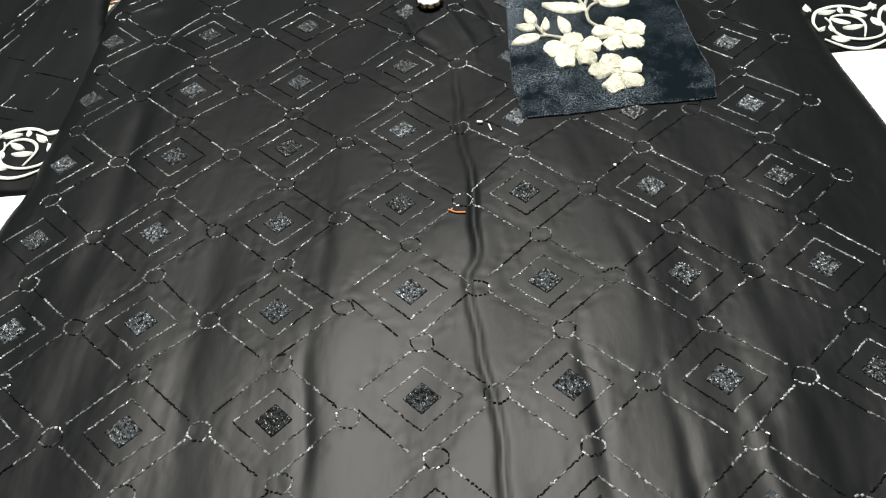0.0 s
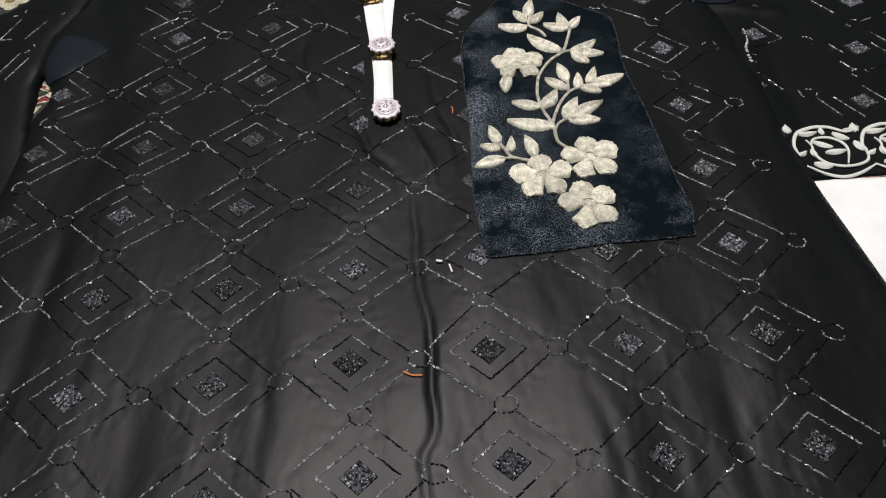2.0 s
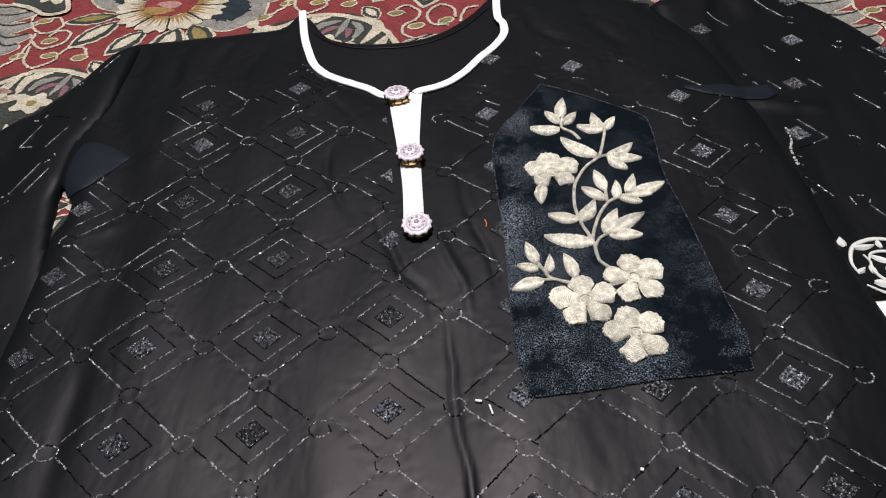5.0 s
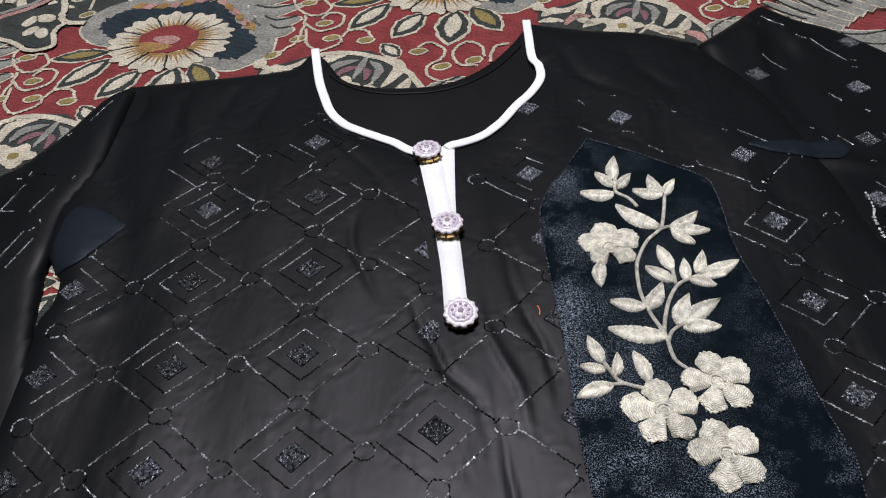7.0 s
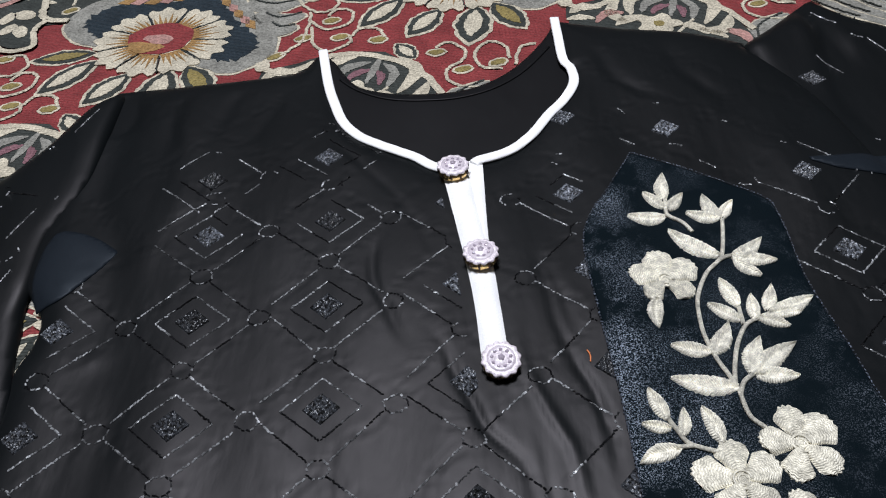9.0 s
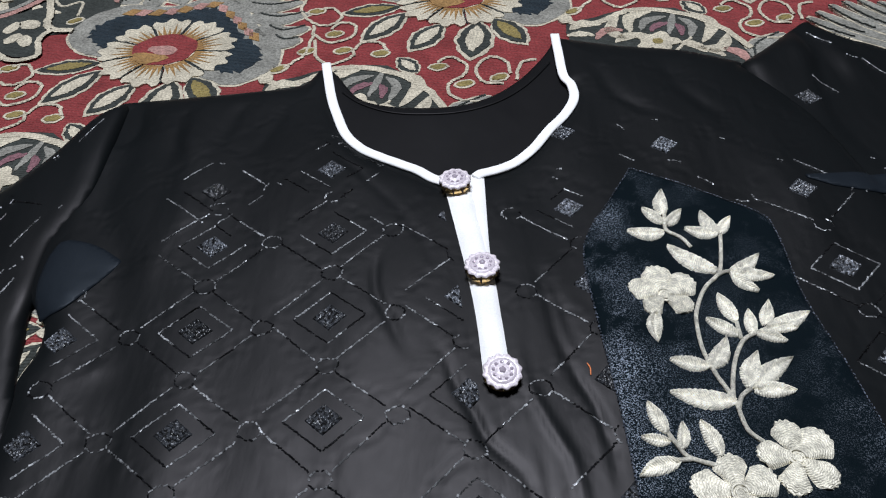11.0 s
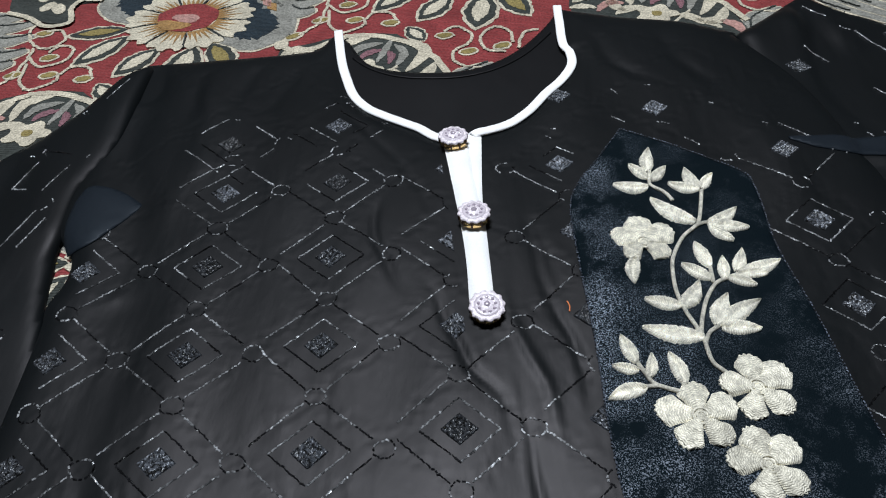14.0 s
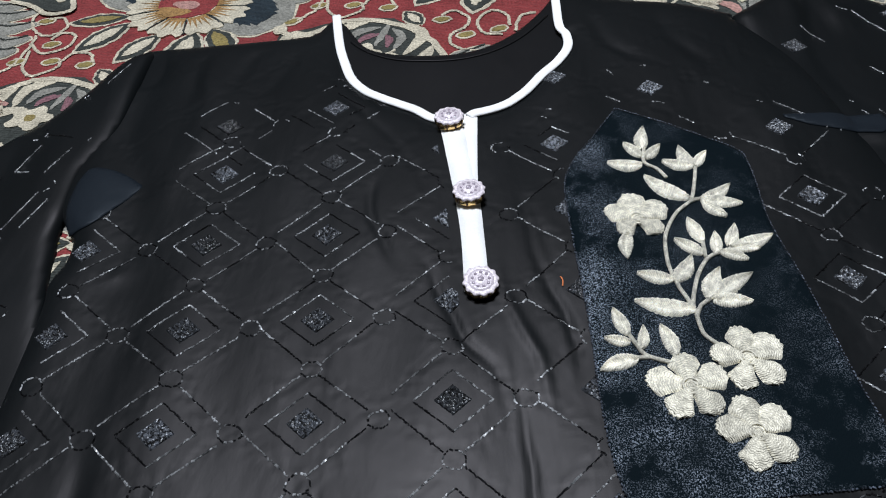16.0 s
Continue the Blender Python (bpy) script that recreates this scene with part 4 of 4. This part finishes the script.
line = spline([(0.2760, 0.0860), (0.2750, 0.0710), (0.2710, 0.0610), (0.2700, 0.0450)], 5)
v, f = stitches([(*a, *b) for a, b in zip(line[:-1], line[1:])], RIGHT_Z, 0.0006, 0.0022, 0.0016, 0.3, 5, 0.9)
tagged(link_mesh("armhole_stitching", v, f, LACE, sleeve_r, smooth=False), "white stitches at the armhole", kind="stuff")


# ---- lint and loose threads ----
def scrap(pts, wide, mat, label):
    line = spline(pts, 6)
    v, f = tube(line, BODY_Z.at(*line.T) + wide * 1.4, wide, wide, 6)
    tagged(link_mesh("thread_scrap", v, f, mat), label, "thread", "threads on the tunic")


scrap([(0.0115, -0.2015), (0.016, -0.204), (0.0215, -0.2045)], 0.0006, ORANGE, "short orange thread scrap lying on black cloth")
scrap([(0.0455, 0.006), (0.0465, 0.003), (0.046, -0.001)], 0.0004, ORANGE, "short orange thread scrap lying on black cloth")
scrap([(0.031, -0.1295), (0.0345, -0.1305)], 0.0009, LINT, "tiny white lint fleck on black cloth")
scrap([(0.0385, -0.133), (0.040, -0.139)], 0.0006, LINT, "tiny white lint fleck on black cloth")
scrap([(0.112, -0.174), (0.1135, -0.1745)], 0.0010, LINT, "tiny white lint fleck on black cloth")

# ---- carpet ----
carpet = empty_thing("carpet", "red woven carpet with ivory scrolls and grey-blue flowers", "carpet")
bm = bmesh.new()
bmesh.ops.create_grid(bm, x_segments=40, y_segments=40, size=1.0)
for v in bm.verts:
    v.co = (v.co.x * 1.05, v.co.y * 0.82 + 0.06, 0.0)
edge = [e for e in bm.edges if e.is_boundary]
made = bmesh.ops.extrude_edge_only(bm, edges=edge)
for v in [g for g in made["geom"] if isinstance(g, bmesh.types.BMVert)]:
    v.co.z = -0.008
part("carpet_ground", bm, RED, carpet, "worn brick-red woven ground")
STEP = np.array((0.2475, 0.0615))
ACROSS = np.array((-0.0615, 0.2475)) * 1.0385
PLACES = [k * STEP + m * (ACROSS + 0.120 * STEP) for m in range(-4, 3) for k in range(-4, 7)]
PLACES = [p for p in PLACES if -0.88 < p[0] - 0.24 < 0.70 and -0.60 < p[1] + 0.33 < 0.70]


def woven(name, verts, faces, mat):
    """A woven figure, repeated over the carpet with shared mesh data."""
    data = None
    for p in PLACES:
        if name.startswith(("medallion", "crescent")) and np.hypot(*(p - 2 * STEP)) < 0.01:
            continue
        if data is None:
            ob = link_mesh(name, verts, faces, mat, carpet, smooth=False)
            data = ob.data
        else:
            ob = new(name, data)
            ob.parent = carpet
        ob.location = (p[0], p[1], 0)


def offset(line, by):
    t = np.roll(line, -1, 0) - np.roll(line, 1, 0)
    t /= np.maximum(np.hypot(*t.T), 1e-9)[:, None]
    area = 0.5 * np.sum(line[:, 0] * np.roll(line[:, 1], -1) - np.roll(line[:, 0], -1) * line[:, 1])
    return line + by * np.sign(area) * np.stack([t[:, 1], -t[:, 0]], 1)


def figure(name, line, z, mat, ragged=0.0004):
    """A flat woven figure standing a little proud, with a stepped, slightly uneven edge."""
    rng = np.random.default_rng(int(abs(line.sum()) * 1e5) % 99991)
    line = line + rng.normal(0, ragged, line.shape)
    n = len(line)
    verts = [(x, y, z) for x, y in line] + [(x, y, 0.0) for x, y in line]
    faces = [tuple(range(n))] + [(i, n + i, n + (i + 1) % n, (i + 1) % n) for i in range(n)]
    woven(name, verts, faces, mat)


def cord(name, pts, wide, z, mat):
    line = spline(pts, 7)
    line = line + np.random.default_rng(len(line)).normal(0, 0.00040, line.shape)
    v, f = tube(line, np.full(len(line), z - 0.0005), wide, 0.0006, 6)
    woven(name, v, f, mat)


def woven_leaf(x0, y0, x1, y1, fat, outer, inner, core):
    a, b = np.array((x0, y0)), np.array((x1, y1))
    d = b - a
    nrm = np.array((-d[1], d[0]))
    def shape(s0, s1, f):
        out = [a + d * s + nrm * f * math.sin(math.pi * (s - s0) / (s1 - s0)) ** 0.8 * (1 + 0.04 * math.sin(s * 22)) for s in np.linspace(s0, s1, 24)]
        out += [a + d * s - nrm * f * math.sin(math.pi * (s - s0) / (s1 - s0)) ** 0.8 * (1 + 0.04 * math.sin(s * 22 + 2)) for s in np.linspace(s1, s0, 24)[1:-1]]
        return np.array(out)
    figure("leaf_border", shape(-0.05, 1.08, fat * 1.25), 0.0006, outer)
    figure("leaf", shape(0.0, 1.0, fat), 0.0010, inner)
    figure("leaf_heart", shape(0.12, 0.85, fat * 0.55), 0.0014, core)


# halo of the large flower
HALO = spline([(-0.300, 0.332), (-0.322, 0.345), (-0.333, 0.367), (-0.322, 0.394), (-0.292, 0.410), (-0.250, 0.404), (-0.216, 0.416), (-0.190, 0.403), (-0.167, 0.358), (-0.148, 0.330), (-0.151, 0.301),
               (-0.181, 0.282), (-0.203, 0.292), (-0.24, 0.31)], 6, True)
figure("halo_border", offset(HALO, 0.0022), 0.0005, IVORY)
figure("halo", HALO, 0.0008, GREY)
jag = spline([(-0.288, 0.336), (-0.306, 0.350), (-0.315, 0.368), (-0.304, 0.386), (-0.280, 0.394), (-0.246, 0.391), (-0.216, 0.398), (-0.200, 0.386), (-0.182, 0.352), (-0.164, 0.327), (-0.166, 0.309),
              (-0.185, 0.298), (-0.21, 0.308), (-0.25, 0.32)], 6, True)
jag = jag + np.array([(0.0024 * math.sin(i * 2.4), 0.0024 * math.cos(i * 2.9)) for i in range(len(jag))])
figure("halo_ground", jag, 0.0011, NAVY)
# row of small leaves along the halo's upper edge
for i, (x, y) in enumerate(spline([(-0.285, 0.397), (-0.262, 0.394), (-0.238, 0.397), (-0.214, 0.403), (-0.197, 0.385), (-0.184, 0.365), (-0.172, 0.348)], 2)):
    a = 0.3 if i < 7 else -1.0
    figure("small_leaf", np.array([(x - 0.009 * math.cos(a), y - 0.009 * math.sin(a)), (x + 0.004 * math.sin(a), y - 0.006 * math.cos(a)), (x + 0.009 * math.cos(a), y + 0.009 * math.sin(a)), (x - 0.004 * math.sin(a), y + 0.006 * math.cos(a))]), 0.0014, PINK if i % 2 else OCHRE)


def bloom(cx, cy):
    count = 9
    for k in range(count):
        a = 2 * math.pi * (k + 0.35) / count
        pts = []
        for t in np.linspace(-1, 1, 15):
            r = 1 + 0.055 * math.cos(2.6 * math.pi * t) - 0.10 * abs(t) ** 3
            b = a + t * math.pi / count * 0.97
            pts.append((cx + 0.056 * r * math.cos(b), cy + 0.047 * r * math.sin(b)))
        pts += [(cx + 0.018 * math.cos(a + 0.25), cy + 0.014 * math.sin(a + 0.25)), (cx + 0.018 * math.cos(a - 0.25), cy + 0.014 * math.sin(a - 0.25))]
        figure("petal", np.array(pts), 0.0016, IVORY)
        verts, faces = [], []
        for j in range(5):
            b = a + (j - 2) * 0.125
            r1 = 0.74 + 0.12 * (j % 2)
            n = len(verts)
            for c, k in ((b - 0.085, 0.44), (b + 0.02, r1), (b + 0.085, 0.44)):
                verts.append((cx + 0.056 * k * math.cos(c), cy + 0.047 * k * math.sin(c), 0.0019))
            faces.append((n, n + 1, n + 2))
        woven("filament_tuft", verts, faces, OCHRE)
        b = a + math.pi / count
        cord("petal_seam", [(cx + 0.056 * r * math.cos(b + w), cy + 0.047 * r * math.sin(b + w)) for r, w in ((0.50, 0.02), (0.72, -0.02), (0.93, 0.0))], 0.0006, 0.0021, MOSS)
    disc = np.array([(cx - 0.002 + 0.027 * (1 + 0.05 * math.sin(5 * a)) * math.cos(a), cy + 0.002 + 0.022 * math.sin(a)) for a in np.linspace(0, 2 * math.pi, 30)[:-1]])
    figure("flower_eye", disc, 0.0021, RED)
    figure("flower_eye_heart", spline([(cx - 0.016, cy + 0.004), (cx - 0.004, cy + 0.007), (cx + 0.008, cy + 0.003), (cx + 0.006, cy - 0.006), (cx - 0.008, cy - 0.005)], 3, True), 0.0024, PINK)
    figure("flower_eye_olive", spline([(cx - 0.026, cy - 0.002), (cx - 0.014, cy - 0.003), (cx + 0.004, cy - 0.010), (cx - 0.004, cy - 0.016), (cx - 0.016, cy - 0.018), (cx - 0.024, cy - 0.012)], 3, True), 0.0024, OCHRE)


bloom(-0.2425, 0.3330)
# plumes
for i, (x0, y0, xm, ym, x1, y1) in enumerate(((-0.292, 0.412, -0.288, 0.436, -0.262, 0.452), (-0.272, 0.408, -0.262, 0.434, -0.236, 0.452), (-0.25, 0.41, -0.236, 0.434, -0.21, 0.45), (-0.228, 0.414, -0.212, 0.436, -0.19, 0.446),
                                              (-0.196, 0.416, -0.172, 0.410, -0.141, 0.416), (-0.188, 0.402, -0.162, 0.394, -0.134, 0.400), (-0.178, 0.384, -0.155, 0.374, -0.128, 0.380), (-0.168, 0.366, -0.150, 0.352, -0.126, 0.358),
                                              (-0.160, 0.350, -0.148, 0.338, -0.132, 0.340))):
    mid = spline([(x0, y0), (xm, ym), (x1, y1)], 6)
    t = np.gradient(mid, axis=0)
    t /= np.hypot(*t.T)[:, None]
    nrm = np.stack([-t[:, 1], t[:, 0]], 1)
    w = 0.0105 * np.sin(np.linspace(0.9, math.pi - 0.12, len(mid)))[:, None]
    shape = np.vstack([mid + nrm * w, (mid - nrm * w)[::-1]])
    figure("plume_border", offset(shape, 0.0018), 0.0004, IVORY)
    figure("plume", shape, 0.0007 + 0.0001 * (i % 3), GREY)
    cord("plume_vein", mid[2:-1] + nrm[2:-1] * 0.0045, 0.0008, 0.0016, MOSS)
# leaves round the flower
woven_leaf(-0.2950, 0.3220, -0.3440, 0.3160, 0.17, IVORY, MOSS, OLIVE)
woven_leaf(-0.2910, 0.3110, -0.3270, 0.2730, 0.20, IVORY, MOSS, IVORY)
woven_leaf(-0.2600, 0.2900, -0.2880, 0.2560, 0.24, IVORY, MOSS, IVORY)
woven_leaf(-0.2290, 0.2910, -0.2400, 0.2400, 0.26, IVORY, MOSS, IVORY)
woven_leaf(-0.2160, 0.2950, -0.1930, 0.2560, 0.24, IVORY, MOSS, OLIVE)


def drop_leaf(x, y, a, size=0.0085):
    c, s = math.cos(a), math.sin(a)
    ring = [(x + c * size * math.cos(b) - s * size * 0.62 * math.sin(b), y + s * size * math.cos(b) + c * size * 0.62 * math.sin(b)) for b in np.linspace(0, 2 * math.pi, 17)[:-1]]
    figure("scroll_bud_border", np.array(ring), 0.0008, IVORY)
    figure("scroll_bud", offset(np.array(ring), -0.0020), 0.0012, OLIVE)


for x, y, a in ((-0.3340, 0.3890, 0.4), (-0.1470, 0.3000, 0.5), (-0.1210, 0.3830, 0.1), (-0.1040, 0.3460, 0.2), (-0.0960, 0.3210, 0.2), (-0.0650, 0.3140, 0.0), (-0.0190, 0.2910, 0.0), (0.0000, 0.2670, 0.2), (0.0280, 0.2730, 0.3), (-0.1260, 0.3230, 0.3)):
    drop_leaf(x, y, a)
SCROLLS = [[(-0.1250, 0.4170), (-0.1350, 0.3890), (-0.1240, 0.3660), (-0.1090, 0.3600), (-0.0990, 0.3720), (-0.1080, 0.3870), (-0.1190, 0.3850)],
           [(-0.1230, 0.3490), (-0.1080, 0.3340), (-0.0890, 0.3410), (-0.0870, 0.3580), (-0.1000, 0.3630), (-0.1070, 0.3530)],
           [(-0.1200, 0.3380), (-0.1170, 0.3140), (-0.1060, 0.3020), (-0.0880, 0.3120), (-0.0890, 0.3230)],
           [(-0.0880, 0.3200), (-0.0790, 0.3320), (-0.0650, 0.3290), (-0.0590, 0.3160)],
           [(-0.1220, 0.3610), (-0.1230, 0.3420), (-0.1280, 0.3180), (-0.1430, 0.3010)],
           [(-0.0200, 0.2980), (-0.0080, 0.3040), (0.0030, 0.2930), (0.0010, 0.2790), (-0.0120, 0.2680), (-0.0100, 0.2520), (0.0120, 0.2440), (0.0370, 0.2570)],
           [(0.0310, 0.2650), (0.0150, 0.2690), (0.0110, 0.2870), (0.0230, 0.3010), (0.0350, 0.2940), (0.0370, 0.2770)],
           [(0.0410, 0.2690), (0.0470, 0.2900), (0.0600, 0.2950)],
           [(-0.3390, 0.4540), (-0.3610, 0.4300), (-0.3520, 0.4140), (-0.3360, 0.4200), (-0.3340, 0.3960)]]
for pts in SCROLLS:
    cord("scroll", pts, 0.0014, 0.0014, IVORY)
woven_leaf(-0.0360, 0.2850, -0.0500, 0.3060, 0.30, IVORY, MOSS, IVORY)
cord("branch", [(-0.1570, 0.2860), (-0.1410, 0.2770), (-0.1230, 0.2830), (-0.1010, 0.2950), (-0.0780, 0.2950), (-0.0500, 0.2830), (-0.0290, 0.2620), (-0.0140, 0.2310)], 0.0030, 0.0018, IVORY)
figure("branch_knot", np.array([(-0.156 + 0.0065 * math.cos(a), 0.287 + 0.0065 * math.sin(a)) for a in np.linspace(0, 6.28, 13)[:-1]]), 0.0019, IVORY)
# medallion: its figures are drawn for the place two repeats to the side
SHIFT = STEP - np.array((0.009, 0.012))
MED = spline([(0.082, 0.300), (0.083, 0.330), (0.105, 0.337), (0.135, 0.347), (0.174, 0.347), (0.197, 0.328), (0.213, 0.301), (0.221, 0.262), (0.205, 0.225), (0.16, 0.215), (0.11, 0.235), (0.085, 0.27)], 6, True) - SHIFT
figure("medallion", MED, 0.0007, MOSS)


def crescent(p, q, r, wide, mat, z=0.0012):
    mid = spline([np.array(p) - SHIFT, np.array(q) - SHIFT, np.array(r) - SHIFT], 6)
    t = np.gradient(mid, axis=0)
    t /= np.hypot(*t.T)[:, None]
    nrm = np.stack([-t[:, 1], t[:, 0]], 1)
    w = wide * np.sin(np.linspace(0.12, math.pi - 0.12, len(mid)))[:, None]
    figure("crescent", np.vstack([mid + nrm * w, (mid - nrm * w)[::-1]]), z, mat)


for p, q, r, w, mat in (((0.128, 0.303), (0.118, 0.317), (0.128, 0.341), 0.0055, IVORY), ((0.133, 0.312), (0.137, 0.334), (0.158, 0.343), 0.0052, IVORY), ((0.190, 0.338), (0.203, 0.318), (0.188, 0.292), 0.0055, IVORY),
                        ((0.182, 0.286), (0.200, 0.284), (0.212, 0.303), 0.0055, IVORY), ((0.143, 0.314), (0.150, 0.328), (0.168, 0.333), 0.0040, GREY), ((0.178, 0.331), (0.186, 0.318), (0.180, 0.300), 0.0040, GREY),
                        ((0.150, 0.312), (0.157, 0.320), (0.168, 0.324), 0.0035, PLUM), ((0.173, 0.322), (0.176, 0.314), (0.174, 0.304), 0.0035, PLUM), ((0.164, 0.306), (0.169, 0.320), (0.176, 0.341), 0.0030, GREY),
                        ((0.084, 0.321), (0.096, 0.329), (0.112, 0.326), 0.0050, IVORY), ((0.080, 0.312), (0.092, 0.314), (0.104, 0.310), 0.0036, IVORY), ((0.103, 0.305), (0.114, 0.317), (0.128, 0.316), 0.0046, PINK),
                        ((0.118, 0.299), (0.130, 0.307), (0.146, 0.308), 0.0048, IVORY), ((0.170, 0.295), (0.180, 0.290), (0.188, 0.279), 0.0050, IVORY), ((0.188, 0.281), (0.195, 0.279), (0.200, 0.272), 0.0036, IVORY),
                        ((0.201, 0.282), (0.212, 0.277), (0.217, 0.262), 0.0050, PINK), ((0.14, 0.27), (0.15, 0.255), (0.17, 0.25), 0.005, IVORY), ((0.11, 0.28), (0.115, 0.26), (0.13, 0.245), 0.005, IVORY)):
    crescent(p, q, r, w, mat)
fx, fy = np.array((0.152, 0.297)) - SHIFT
small = np.array([(fx + 0.0165 * (1 + 0.20 * math.cos(5 * a + 0.5)) * math.cos(a), fy + 0.0125 * (1 + 0.20 * math.cos(5 * a + 0.5)) * math.sin(a)) for a in np.linspace(0, 2 * math.pi, 41)[:-1]])
figure("medallion_flower", small, 0.0016, IVORY)
figure("medallion_flower_eye", np.array([(fx + 0.0045 * math.cos(a), fy + 0.004 * math.sin(a)) for a in np.linspace(0, 6.28, 12)[:-1]]), 0.0019, OLIVE)

# border medallion and plumes beside the repeats
PLACES = [np.zeros(2)]
figure("border_medallion", spline([(-0.418, 0.398), (-0.388, 0.403), (-0.362, 0.413), (-0.355, 0.378), (-0.355, 0.358), (-0.350, 0.338), (-0.370, 0.336), (-0.391, 0.350), (-0.412, 0.359)], 4, True), 0.0022, MOSS)
for x, y, a, w in ((-0.385, 0.380, 1.2, 0.0095), (-0.371, 0.384, -0.4, 0.0105), (-0.379, 0.363, 0.9, 0.0085), (-0.367, 0.358, -1.2, 0.0095)):
    c, d = math.cos(a), math.sin(a)
    figure("medallion_lobe", np.array([(x + c * w * math.cos(b) - d * 0.65 * w * math.sin(b), y + d * w * math.cos(b) + c * 0.65 * w * math.sin(b)) for b in np.linspace(0, 6.28, 15)[:-1]]), 0.0027, IVORY)
cord("border_branch", [(-0.371, 0.437), (-0.360, 0.408), (-0.357, 0.386), (-0.349, 0.375), (-0.331, 0.371)], 0.0032, 0.0030, IVORY)
cord("border_branch", [(-0.349, 0.375), (-0.356, 0.360), (-0.350, 0.336), (-0.370, 0.331), (-0.392, 0.347), (-0.414, 0.356)], 0.0026, 0.0030, IVORY)
cord("twisted_band", [(-0.425, 0.388), (-0.395, 0.404), (-0.374, 0.425), (-0.36, 0.445)], 0.0032, 0.0030, PINK)
cord("twisted_band", [(-0.425, 0.396), (-0.395, 0.412), (-0.378, 0.432), (-0.366, 0.452)], 0.0026, 0.0031, GREY)
for k in range(11):
    a = 2 * math.pi * k / 11
    figure("small_petal", np.array([(-0.428 + r * math.cos(a + t), 0.443 + 0.9 * r * math.sin(a + t)) for r, t in ((0.010, 0.2), (0.028, 0.23), (0.033, 0.0), (0.028, -0.23), (0.010, -0.2))]), 0.0026, IVORY)
figure("small_flower_eye", np.array([(-0.428 + 0.011 * math.cos(a), 0.443 + 0.010 * math.sin(a)) for a in np.linspace(0, 6.28, 15)[:-1]]), 0.0029, OCHRE)
BAND = spline([(0.309, 0.399), (0.317, 0.380), (0.335, 0.3725), (0.350, 0.363), (0.367, 0.361), (0.40, 0.350), (0.45, 0.38), (0.42, 0.43), (0.35, 0.425)], 5, True)
figure("leaf_band_border", offset(BAND, 0.0022), 0.0016, IVORY)
figure("leaf_band", BAND, 0.0020, MOSS)
for x0, y0, x1, y1 in ((0.325, 0.392, 0.341, 0.386), (0.338, 0.384, 0.356, 0.379), (0.352, 0.378, 0.371, 0.376), (0.366, 0.372, 0.386, 0.368), (0.352, 0.392, 0.372, 0.388), (0.372, 0.386, 0.392, 0.382)):
    d = np.array((x1 - x0, y1 - y0))
    nrm = np.array((-d[1], d[0]))
    figure("band_leaf", np.array([np.array((x0, y0)) + d * t + nrm * w for t, w in ((0, 0), (0.3, 0.20), (0.7, 0.22), (1, 0.05), (0.75, -0.18), (0.3, -0.17))]), 0.0024, IVORY)
for i, (x0, y0, xm, ym, x1, y1) in enumerate(((0.345, 0.284, 0.310, 0.312, 0.294, 0.331), (0.352, 0.290, 0.321, 0.316, 0.305, 0.338), (0.360, 0.296, 0.334, 0.321, 0.320, 0.347), (0.370, 0.302, 0.347, 0.325, 0.333, 0.351), (0.382, 0.308, 0.361, 0.328, 0.346, 0.351), (0.394, 0.312, 0.375, 0.330, 0.360, 0.346))):
    mid = spline([(x0, y0), (xm, ym), (x1, y1)], 6)
    t = np.gradient(mid, axis=0)
    t /= np.hypot(*t.T)[:, None]
    nrm = np.stack([-t[:, 1], t[:, 0]], 1)
    w = 0.0068 * np.sin(np.linspace(1.0, math.pi - 0.2, len(mid)))[:, None]
    shape = np.vstack([mid + nrm * w, (mid - nrm * w)[::-1]])
    figure("plume_border", offset(shape, 0.0014), 0.0016 + 0.0003 * i, IVORY)
    figure("plume", shape, 0.0018 + 0.0003 * i, GREY)
    cord("plume_vein", mid[4:] + nrm[4:] * 0.0045, 0.0005, 0.0030 + 0.0004 * i, MOSS)
